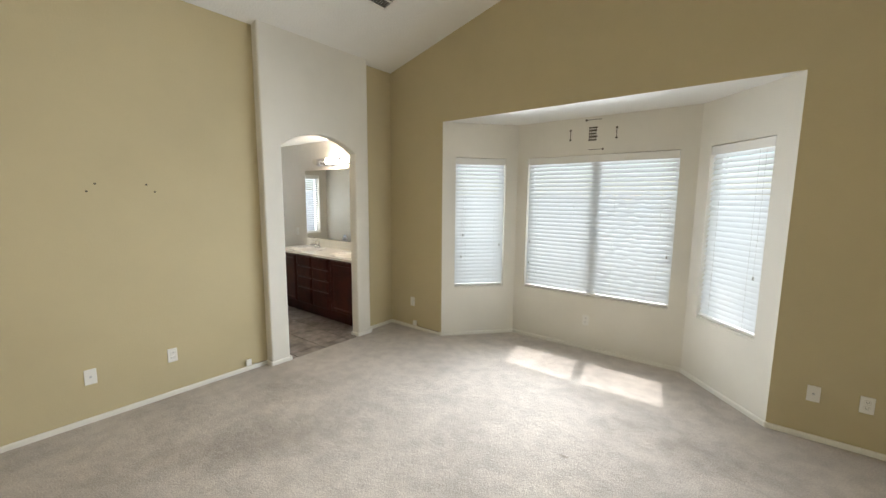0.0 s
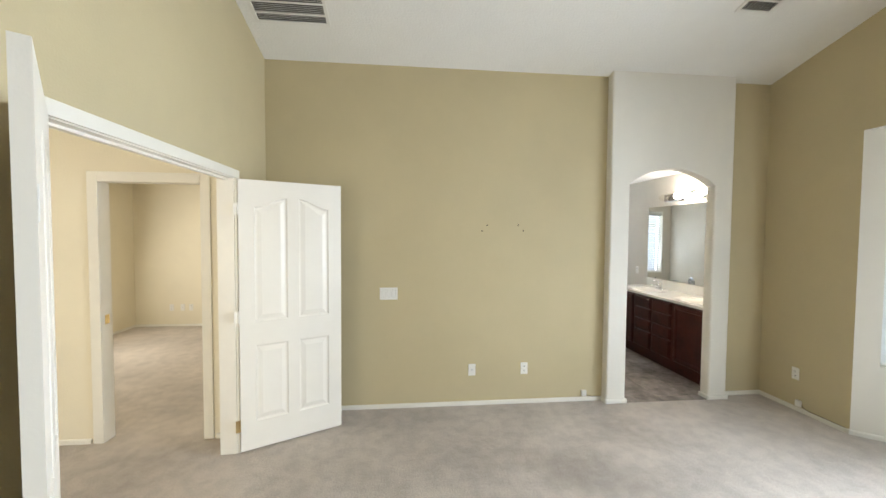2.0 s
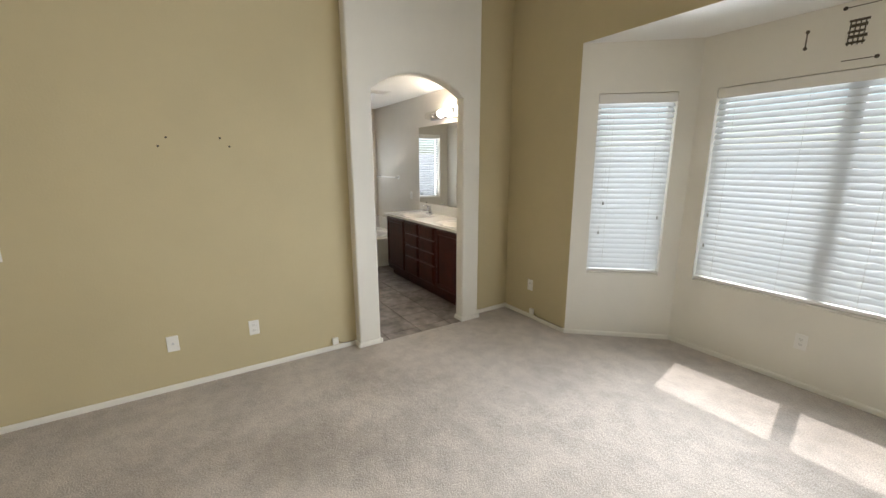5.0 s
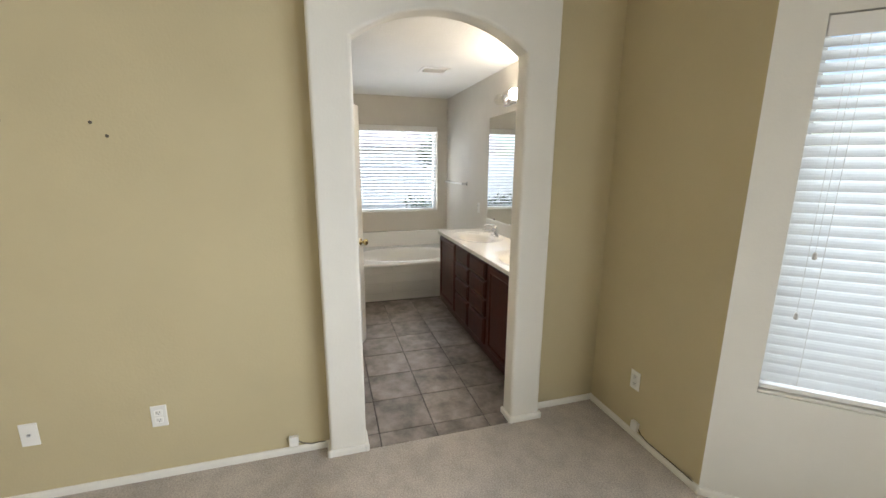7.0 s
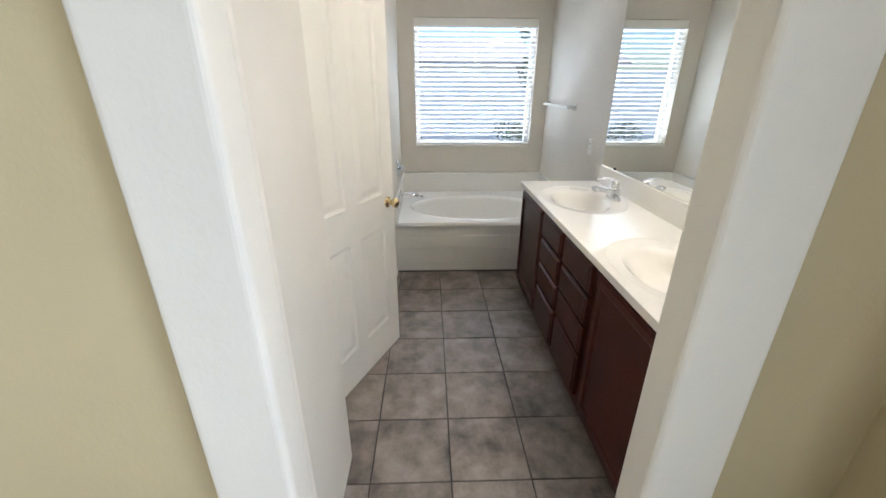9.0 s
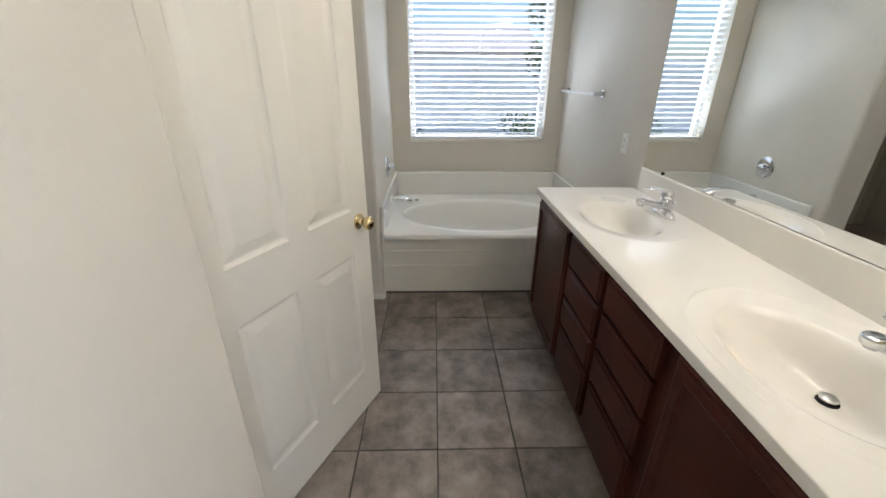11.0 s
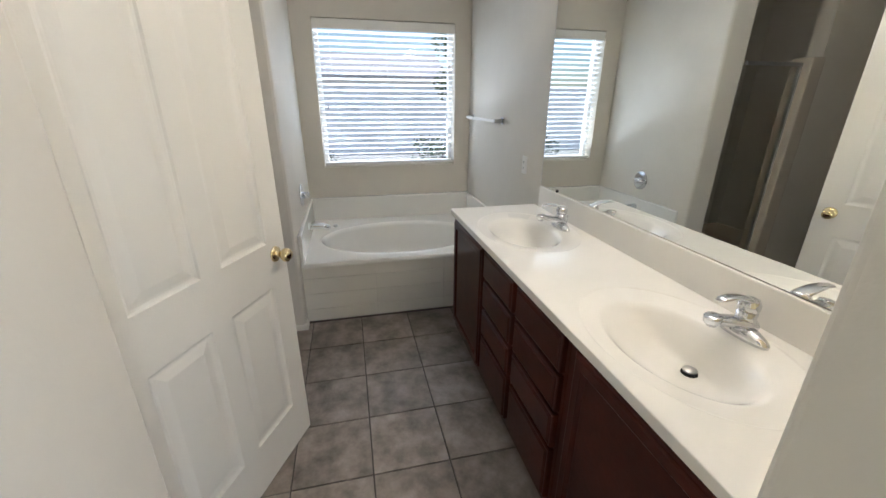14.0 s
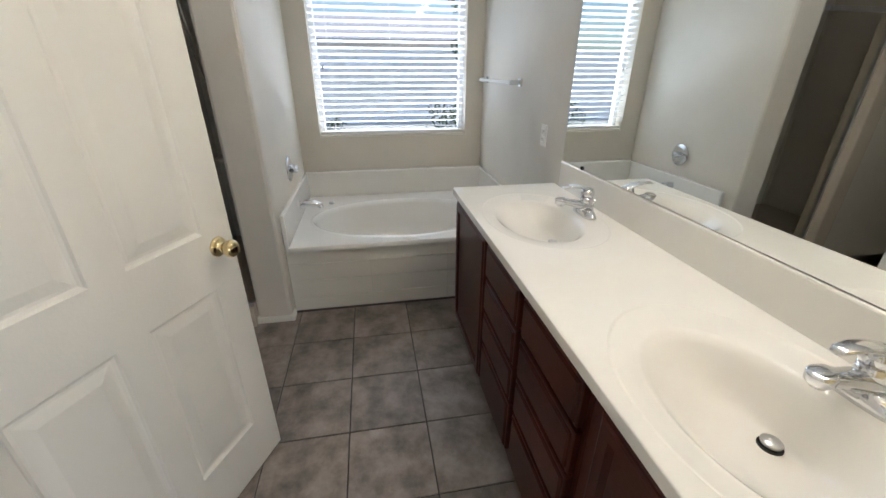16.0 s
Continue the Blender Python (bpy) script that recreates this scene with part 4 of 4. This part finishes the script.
def faucet(m):
    e = empty("faucet", m, "chrome single lever basin faucet on the vanity top", "faucet", "vanity faucets")
    bm = bmesh.new()
    prof = [(1.0, 0.0), (1.0, 0.008), (0.9, 0.016), (0.6, 0.024), (0.3, 0.026)]
    rings = []
    n = 36
    for s, z in prof:
        ring = []
        for i in range(n):
            a = 2 * math.pi * i / n
            px = math.copysign(abs(math.cos(a)) ** 0.8, math.cos(a)) * 0.079 * (s if s > 0.5 else s * 1.1)
            py = math.sin(a) * 0.027 * (s if s > 0.55 else 0.7)
            ring.append(bm.verts.new((px, py, z + 0.012 * max(0, 1 - abs(px) / 0.06) * (z > 0.01))))
        rings.append(ring)
    for a, c in zip(rings, rings[1:]):
        for i in range(n):
            bm.faces.new((a[i], a[(i + 1) % n], c[(i + 1) % n], c[i]))
    bm.faces.new(rings[-1])
    bm.faces.new(rings[0][::-1])
    part("base", bm, CHROME, e, smooth=True)
    bm = bmesh.new()
    lathe(bm, [(0.030, 0.012), (0.028, 0.03), (0.025, 0.06), (0.0245, 0.075)], n=24)
    sweep(bm, [(0, 0.015, 0.036), (0, -0.03, 0.045), (0, -0.07, 0.055), (0, -0.105, 0.063), (0, -0.112, 0.064)], [0.033, 0.029, 0.0245, 0.0215, 0.02], n=20, flat=0.58)
    lathe(bm, [(0.0125, -0.02), (0.0135, -0.019), (0.0135, -0.0105), (0.0205, -0.0095), (0.0225, -0.006), (0.0225, 0.007), (0.0205, 0.0105), (0.012, 0.0125), (0.002, 0.013)], pose(0, -0.112, 0.064, 8), n=26)
    part("spout", bm, CHROME, e, smooth=True)
    bm = bmesh.new()
    lathe(bm, [(0.025, 0.077), (0.0275, 0.084), (0.027, 0.098), (0.02, 0.111), (0.006, 0.116)], n=24)
    sweep(bm, [(0, 0.02, 0.094), (0, -0.005, 0.110), (0, -0.035, 0.119), (0, -0.07, 0.124), (0, -0.10, 0.122), (0, -0.112, 0.117)], [0.019, 0.0225, 0.021, 0.0175, 0.0145, 0.008], n=18, flat=0.34)
    part("lever", bm, CHROME, e, smooth=True)
    bm = tube(bmesh.new(), (0, 0.036, 0.01), (0, 0.036, 0.05), 0.0025, n=8)
    lathe(bm, [(0.002, 0.046), (0.0055, 0.052), (0.0055, 0.06), (0.002, 0.064)], pose(0, 0.036, 0), n=10)
    part("drain_rod", bm, CHROME, e)
    return e


f1 = faucet(pose(-5.25, 3.352, CT - 0.004))
copy_thing(f1, pose(-4.245, 3.352, CT - 0.004))
for cx in (-5.25, -4.26):
    e = empty("drain_stopper", pose(cx, 3.229, CT - 0.1255), "metal pop-up drain stopper in the bowl", "drain", "basin drains")
    # shadow beneath the cap is put into the ring's dark colour
    part("flange", lathe(bmesh.new(), [(0.0225, 0.0), (0.022, 0.0025), (0.019, 0.003), (0.0185, 0.001), (0.001, 0.001)], n=28), DARK, e, "drain ring coloured as the shade under the cap")
    part("cap", lathe(bmesh.new(), [(0.008, 0.001), (0.008, 0.007), (0.0185, 0.008), (0.0195, 0.012), (0.017, 0.0145), (0.002, 0.0155)], n=28), STEEL, e, smooth=True)

mir = empty("wall_mirror", pose(0, YN - 0.004, 0), "wide frameless mirror above the vanity backsplash", "mirror")
part("mirror_glass", B(-5.665, CX1 - 0.002, -0.007, -0.001, 1.020, 2.065), MIRROR, mir)
part("edge", B(-5.668, -5.6655, -0.0075, -0.0005, 1.020, 2.065), STEEL, mir)
part("clip", B(-5.48, -5.462, -0.012, -0.0072, 1.0165, 1.032, bevel=0.002), DARK, mir, "dark mirror clip")


def light_bar(x0, n, lit):
    e = empty("vanity_light", pose(x0, YN - 0.004, 2.175), "chrome vanity light bar with %d round bulbs" % n, "wall lamp", "vanity lights")
    w = 0.155 * n
    bm = B(0, w, -0.03, 0, -0.055, 0.055, bevel=0.008)
    part("back_plate", bm, CHROME, e)
    for i in range(n):
        x = 0.0775 + 0.155 * i
        part("socket", lathe(bmesh.new(), [(0.03, 0.03), (0.03, 0.036), (0.022, 0.05), (0.02, 0.06)], pose(x, 0, 0, 90), n=20), CHROME, e, smooth=True)
        prof = [(0.019, 0.055)]
        for k in range(1, 12):
            a = math.pi * (0.16 + 0.84 * k / 11)
            prof.append((0.048 * math.sin(a), 0.105 - 0.048 * math.cos(a)))
        g = part("bulb", lathe(bmesh.new(), prof, pose(x, 0, 0, 90), n=24), BULBLIT if lit[i] else BULBGLASS, e, "lit warm round bulb" if lit[i] else "unlit clear round bulb", smooth=True)
    return e


light_bar(-5.30, 4, (0, 0, 1, 1))
light_bar(-4.60, 4, (1, 1, 1, 1))


# ---- wall plates, vents, small fittings ----
def plate(name, m, kind, label):
    """A wall plate on the plane y = 0, facing -y. kind: duplex, cable, triple, gfci or blank."""
    e = empty(name, m, label, "outlet" if kind != "triple" else "light switch", "wall outlets" if kind != "triple" else "")
    w = 0.165 if kind == "triple" else 0.07
    part("cover", B(-w / 2, w / 2, -0.006, 0, -0.057, 0.057, bevel=0.003), PLASTIC, e)
    if kind == "triple":
        for i in (-1, 0, 1):
            part("rocker", B(i * 0.046 - 0.0165, i * 0.046 + 0.0165, -0.0085, -0.0055, -0.033, 0.033, bevel=0.0015), PLASTIC, e)
            # greyer sheet round the rocker, painted as the shade in its gap
            part("gap", B(i * 0.046 - 0.018, i * 0.046 + 0.018, -0.0066, -0.0058, -0.0345, 0.0345), material("plate_gap_shade", (0.5, 0.48, 0.43), 0.6) if "plate_gap_shade" not in bpy.data.materials else bpy.data.materials["plate_gap_shade"], e)
    elif kind in ("duplex", "gfci"):
        for s in (-1, 1):
            bm = B(-0.0165, 0.0165, -0.0085, -0.0055, s * 0.02 - 0.014, s * 0.02 + 0.014, bevel=0.004)
            part("socket", bm, PLASTIC, e)
            # slots are flat dark pieces, shade of the holes put into colour
            for dx in (-0.006, 0.006):
                part("slot", B(dx - 0.0012, dx + 0.0012, -0.0089, -0.0083, s * 0.02 - 0.002, s * 0.02 + 0.007), DARK, e)
            part("slot", lathe(bmesh.new(), [(0.0022, 0.0083), (0.0022, 0.0089)], pose(0, 0, s * 0.02 - 0.007, 90), n=8), DARK, e)
    elif kind == "cable":
        bm = lathe(bmesh.new(), [(0.008, 0.005), (0.008, 0.008), (0.0045, 0.008), (0.0045, 0.016), (0.002, 0.016)], pose(0, 0, 0, 90), n=12)
        part("jack", bm, STEEL, e)
    return e


def west(y, z):
    return pose(XW, y, z, 0, 0, 90)


def north(x, z):
    return pose(x, YN, z)


plate("light_switch", west(-0.405, 1.09), "triple", "white triple rocker switch on the tan wall")
plate("wall_outlet", west(0.391, 0.345), "cable", "white cable outlet plate on the tan wall")
plate("wall_outlet", west(0.908, 0.345), "duplex", "white duplex outlet on the tan wall")
plate("wall_outlet", north(-3.375, 0.349), "duplex", "white duplex outlet beside the bay")
plate("wall_outlet", pose(-1.41, YB, 0.331), "duplex", "white duplex outlet under the bay window")
plate("wall_outlet", north(0.383, 0.335), "cable", "white cable outlet plate beside the bay")
plate("wall_outlet", north(0.64, 0.338), "duplex", "white duplex outlet beside the bay")
plate("wall_outlet", pose(-5.93, YN - 0.004, 1.10), "gfci", "white outlet beside the bathroom mirror")
for y in (-4.28, -4.10, -3.96):
    plate("wall_outlet", pose(-7.34, y, 0.33, 0, 0, 90), "duplex" if y != -4.10 else "cable", "white outlet in the other room")


def sensor(m, length):
    e = empty("phone_jack_box", m, "small white surface cable box above the baseboard", "cable box", "cable boxes")
    part("case", B(-0.024, 0.024, -0.024, 0, 0, 0.058, bevel=0.004), PLASTIC, e)
    run_l = length
    part("cable", sweep(bmesh.new(), [(0.024, -0.006, 0.02), (0.045, -0.008, 0.004), (0.09, -0.007, -0.010), (0.09 + run_l * 0.5, -0.006, -0.009), (0.09 + run_l, -0.006, -0.011)], [0.0028] * 5, n=6), GRIMY, e, "thin dark cable")
    return e


sensor(pose(XW, 1.52, 0.05, 0, 0, 90), 0.08)
sensor(pose(-3.33, YN, 0.05), 0.30)

# screw holes with plugs left in the wall
for i, (y, z) in enumerate(((0.525, 1.738), (0.476, 1.683), (0.829, 1.741), (0.881, 1.687))):
    bm = lathe(bmesh.new(), [(0.007, -0.001), (0.0075, 0.0015), (0.004, 0.003), (0.001, 0.002)], pose(XW, y, z, 0, 90, 0), n=10)
    tagged(obj("wall_anchor", bm, GRIMY), "dark screw hole with a plug in the tan wall", "screw hole", "screw holes")

# marks of a removed bracket above the bay window
marks = empty("bracket_marks", pose(-1.44, YB - 0.001, 2.335), "dark smudged adhesive marks of a removed bracket above the window", "wall mark")
for i in range(5):
    part("smudge", B(-0.045 + 0.004 * (i % 2), 0.045 - 0.006 * (i % 3), -0.001, 0, 0.062 - i * 0.031, 0.076 - i * 0.031 + 0.004 * (i % 2)), GRIMY, marks)
for i in range(4):
    part("smudge", B(-0.04 + i * 0.022, -0.034 + i * 0.022, -0.0014, -0.0002, -0.07, 0.07), GRIMY, marks)
for x, z, horizontal, flip in ((0.0, 0.15, 1, -1), (0.03, -0.155, 1, 1), (-0.24, 0.01, 0, 1), (0.235, 0.0, 0, -1)):
    bm = bmesh.new()
    if horizontal:
        box(bm, x - 0.08, x + 0.08, -0.001, 0, z - 0.0025, z + 0.0025)
        lathe(bm, [(0.012, 0), (0.011, 0.001)], pose(x + flip * 0.075, 0, z, 90), n=10)
    else:
        lathe(bm, [(0.012, 0), (0.011, 0.001)], pose(x, 0, z + 0.05, 90), n=10)
        box(bm, x - 0.004, x + 0.004, -0.0008, 0, z - 0.05, z + 0.05)
        lathe(bm, [(0.012, 0), (0.011, 0.001)], pose(x, 0, z - 0.05, 90), n=10)
    part("smudge", bm, GRIMY, marks)


def grille(name, m, w, h, label, slats, split=1, backing=None):
    """A ceiling grille on the plane z = 0 facing down: a raised frame, blades in rows, a flat backing coloured as the
    shade of the duct.
    """
    e = empty(name, m, label, "vent")
    f = 0.028
    bm = bmesh.new()
    bm2 = bmesh.new()
    for a in ((-w / 2, w / 2, -h / 2, -h / 2 + f), (-w / 2, w / 2, h / 2 - f, h / 2), (-w / 2, -w / 2 + f, -h / 2 + f, h / 2 - f), (w / 2 - f, w / 2, -h / 2 + f, h / 2 - f)):
        box(bm, *a, -0.010, -0.001, bevel=0.002)
    for s in range(1, split):
        x = -w / 2 + w * s / split
        box(bm, x - 0.008, x + 0.008, -h / 2 + f, h / 2 - f, -0.009, -0.001)
    part("frame", bm, PLASTIC, e)
    if slats > 15:
        for k in (1, 2, 3):
            y = -h / 2 + h * k / 4
            box(bm2, -w / 2 + f, w / 2 - f, y - 0.005, y + 0.005, -0.011, -0.002)
        part("bar", bm2, PLASTIC, e)
    # flat sheet, its colour stands for the shade between the blades
    part("backing", B(-w / 2 + f, w / 2 - f, -h / 2 + f, h / 2 - f, -0.0022, -0.001), backing or VENT_SHADE, e)
    for i in range(slats):
        y = -h / 2 + f + (h - 2 * f) * (i + 0.5) / slats
        bm = B(-w / 2 + f, w / 2 - f, -0.006, 0.006, -0.0008, 0.0008)
        bmesh.ops.rotate(bm, verts=bm.verts, matrix=Matrix.Rotation(radians(38), 3, "X"))
        bmesh.ops.translate(bm, verts=bm.verts, vec=(0, y, -0.0058))
        part("blade", bm, PLASTIC, e)
    return e


slope = math.degrees(math.atan(0.265))
grille("return_vent", pose(-3.13, -1.135, vault(-3.13), 0, -slope, 0) @ pose(0, 0, 0, 0, 0, 90), 0.57, 0.42, "large white return air grille on the sloped ceiling", 22)
grille("ceiling_vent", pose(-2.825, 2.44, vault(-2.825), 0, -slope, 0), 0.24, 0.30, "white supply register on the sloped ceiling", 9, 2)
grille("ceiling_vent", pose(-5.64, 2.83, BC, 0, 0, 90), 0.27, 0.22, "white supply register on the bathroom ceiling", 7, backing=GROUT_W)

# flush ceiling lamp between tub and shower
lamp = empty("ceiling_lamp", pose(-5.40, 1.80, BC), "unlit flush ceiling lamp with a white glass bowl", "ceiling lamp")
part("base", lathe(bmesh.new(), [(0.178, -0.03), (0.18, -0.024), (0.18, -0.001), (0.17, 0.0)], n=40), PLASTIC, lamp, "white metal base", smooth=False)
part("shade", lathe(bmesh.new(), [(0.012, -0.142), (0.06, -0.138), (0.115, -0.122), (0.152, -0.092), (0.17, -0.055), (0.172, -0.03)], n=40), ACRYLIC, lamp, "white glass bowl", smooth=True)
part("finial", lathe(bmesh.new(), [(0.003, -0.162), (0.009, -0.155), (0.011, -0.146), (0.008, -0.140)], n=14), BRASS, lamp, "small brass finial", smooth=True)

# shower fittings seen in the mirror
shower = empty("shower_door", pose(-6.02, 1.25, 0), "framed clear glass shower door", "shower door")
part("pane", B(-0.003, 0.003, 0.02, 0.49, 0.16, 1.74), SHOWERGLASS, shower)
part("frame_rail", B(-0.012, 0.012, 0.0, 0.503, 1.74, 1.765, bevel=0.002), STEEL, shower)
part("frame_post", B(-0.012, 0.012, 0.0, 0.02, 0.13, 1.74, bevel=0.002), STEEL, shower)
part("frame_rail", B(-0.012, 0.012, 0.0, 0.503, 0.13, 0.16, bevel=0.002), STEEL, shower)
pan = slab("shower_pan", BX + 0.01, -5.98, 0.26, 1.75, 0.0, 0.13, SHOWERWALL, "pale shower pan and curb", "shower pan", bevel=0.01)
head = empty("hand_shower", pose(-6.30, 1.755, 1.98), "dark chrome shower head and hose on the wall", "shower head")
part("arm", sweep(bmesh.new(), [(0, 0, 0), (0, -0.08, 0.01), (0, -0.14, -0.03)], [0.011, 0.010, 0.010], n=10), CHROME, head)
part("head", lathe(bmesh.new(), [(0.012, 0.05), (0.02, 0.03), (0.045, 0.0), (0.045, -0.012)], pose(0, -0.16, -0.07, -35), n=20), CHROME, head)
part("hose", sweep(bmesh.new(), [(0.0, -0.14, -0.04), (0.06, -0.11, -0.25), (0.05, -0.09, -0.5), (0.0, -0.06, -0.7)], [0.007] * 4, n=8), CHROME, head)
part("valve", lathe(bmesh.new(), [(0.08, 0.0), (0.075, 0.01), (0.03, 0.02), (0.028, 0.07), (0.01, 0.075)], pose(0, 0, -0.74, 90), n=24), CHROME, head)
shelf = empty("shower_shelf", pose(-6.33, 1.755, 0.98), "dark moulded shower shelf", "shelf")
part("tray", B(-0.15, 0.15, -0.10, 0, -0.02, 0.0, bevel=0.006), SHOWERWALL, shelf)


# ---- outside ----
fence = empty("block_wall", pose(-17.0, -6, -0.16), "grey concrete block garden wall", "garden wall", kind="structure")
part("cap", B(-0.12, 0.12, 0, 26, 2.06, 2.14, bevel=0.01), BLOCK, fence)
part("core", B(-0.08, 0.08, 0, 26, 0, 2.06), BLOCK, fence)
me_block = None
for r in range(10):
    for c in range(26):
        y = 5.5 + c * 0.41 + (0.2 if r % 2 else 0)
        if me_block is None:
            first = part("block", B(0.0, 0.018, 0, 0.395, 0, 0.193, bevel=0.004, seg=1), BLOCK, fence)
            me_block = first.data
            first.location = (0.08, y, r * 0.205 + 0.003)
        else:
            share("block", me_block, fence, Matrix.Translation((0.08, y, r * 0.205 + 0.003)))
house = empty("neighbour_house", pose(-27, 3.0, -0.16), "tan stucco neighbour house with a tiled roof", "house")
part("wall", B(-6, 0, -9, 4.5, 0, 2.9), STUCCO, house)
bm = bmesh.new()
prof = [(0.6, 2.8), (0.6, 2.95), (-3.0, 4.3), (-6.6, 2.95), (-6.6, 2.8)]
ra = [bm.verts.new((x, -9.5, z)) for x, z in prof]
rb = [bm.verts.new((x, 5.0, z)) for x, z in prof]
for i in range(5):
    bm.faces.new((ra[i], ra[(i + 1) % 5], rb[(i + 1) % 5], rb[i]))
bm.faces.new(ra)
bm.faces.new(rb[::-1])
part("roof", bm, ROOFTILE, house)
pane = part("window", B(0, 0.03, -2.2, -0.9, 1.3, 2.3), DARK, house)


def leaves(bm, centre, rx, rz, count, rnd, size=0.06):
    for _ in range(count):
        while True:
            p = Vector((rnd.uniform(-1, 1), rnd.uniform(-1, 1), rnd.uniform(-1, 1)))
            if 0.25 < p.length < 1 + 0.2 * noise.noise(p * 3):
                break
        p = Vector(centre) + Vector((p.x * rx, p.y * rx, p.z * rz))
        a = Vector((rnd.uniform(-1, 1), rnd.uniform(-1, 1), rnd.uniform(-0.6, 1))).normalized() * size * rnd.uniform(0.6, 1.4)
        b = a.orthogonal().normalized() * size * 0.4
        vs = [bm.verts.new(q) for q in (p - a, p + b, p + a, p - b)]
        bm.faces.new(vs)


def tree(name, m, h, r, count, seed, label, leaf=0.07):
    rnd = random.Random(seed)
    e = empty(name, m, label, "tree" if name == "tree" else "shrub")
    bm = bmesh.new()
    sweep(bm, [(0, 0, 0), (0.03, 0.02, h * 0.3), (-0.02, 0.03, h * 0.55), (0.05, 0, h * 0.85)], [h * 0.03, h * 0.024, h * 0.017, h * 0.006], n=8)
    tips = []
    for i in range(9):
        a = i * 2.4
        z0 = h * (0.25 + 0.06 * i)
        tip = Vector((math.cos(a) * r * 0.7, math.sin(a) * r * 0.7, z0 + h * 0.2))
        sweep(bm, [(0, 0, z0), tuple(tip * 0.5 + Vector((0, 0, z0 * 0.5 + 0.05))), tuple(tip)], [h * 0.012, h * 0.008, h * 0.003], n=5)
        tips.append(tip)
    part("trunk", bm, BARK, e)
    bm = bmesh.new()
    for tip in tips + [Vector((0, 0, h * 0.85))]:
        leaves(bm, tip, r * 0.42, r * 0.34, count // 10, rnd, leaf)
    part("crown", bm, LEAF, e)
    return e


tree("tree", pose(-14.5, 5.9, -0.16), 3.6, 1.2, 2600, 3, "young green yard tree with an open crown")
for i, (x, y, h) in enumerate(((-11.2, 1.6, 0.8), (-11.6, 4.2, 0.95), (-11.0, 5.2, 0.7), (-12.0, 0.4, 0.9), (-11.5, 2.9, 0.5))):
    tree("shrub", pose(x, y, -0.16), h, h * 0.6, 700, 10 + i, "small green garden shrub", 0.045)

# ---- bathroom floor tiles ----
tile_meshes = {}
PX, PY, GX, GY = 0.333, 0.335, -5.11, 2.329
for i in range(-8, 6):
    for j in range(-7, 5):
        xa, xb = GX + i * PX + 0.003, GX + (i + 1) * PX - 0.003
        ya, yb = GY + j * PY + 0.003, GY + (j + 1) * PY - 0.003
        xa, ya, yb = max(xa, -6.12), max(ya, 0.26), min(yb, YN - 0.01)
        for x0, x1, y0, y1 in ((xa, min(xb, XA + 0.001), ya, yb), (max(xa, XA + 0.001), min(xb, XP - 0.002), max(ya, AY0 + 0.015), min(yb, AY1 - 0.015))):
            if x1 - x0 < 0.02 or y1 - y0 < 0.02:
                continue
            size = (round(x1 - x0, 3), round(y1 - y0, 3))
            if size not in tile_meshes:
                t = part("tile", B(0, size[0], 0, size[1], -0.008, 0.0, bevel=0.0015, seg=1), TILE, floor_bath)
                tile_meshes[size] = t.data
            else:
                t = share("tile", tile_meshes[size], floor_bath)
            t.location = (x0, y0, 0.0)
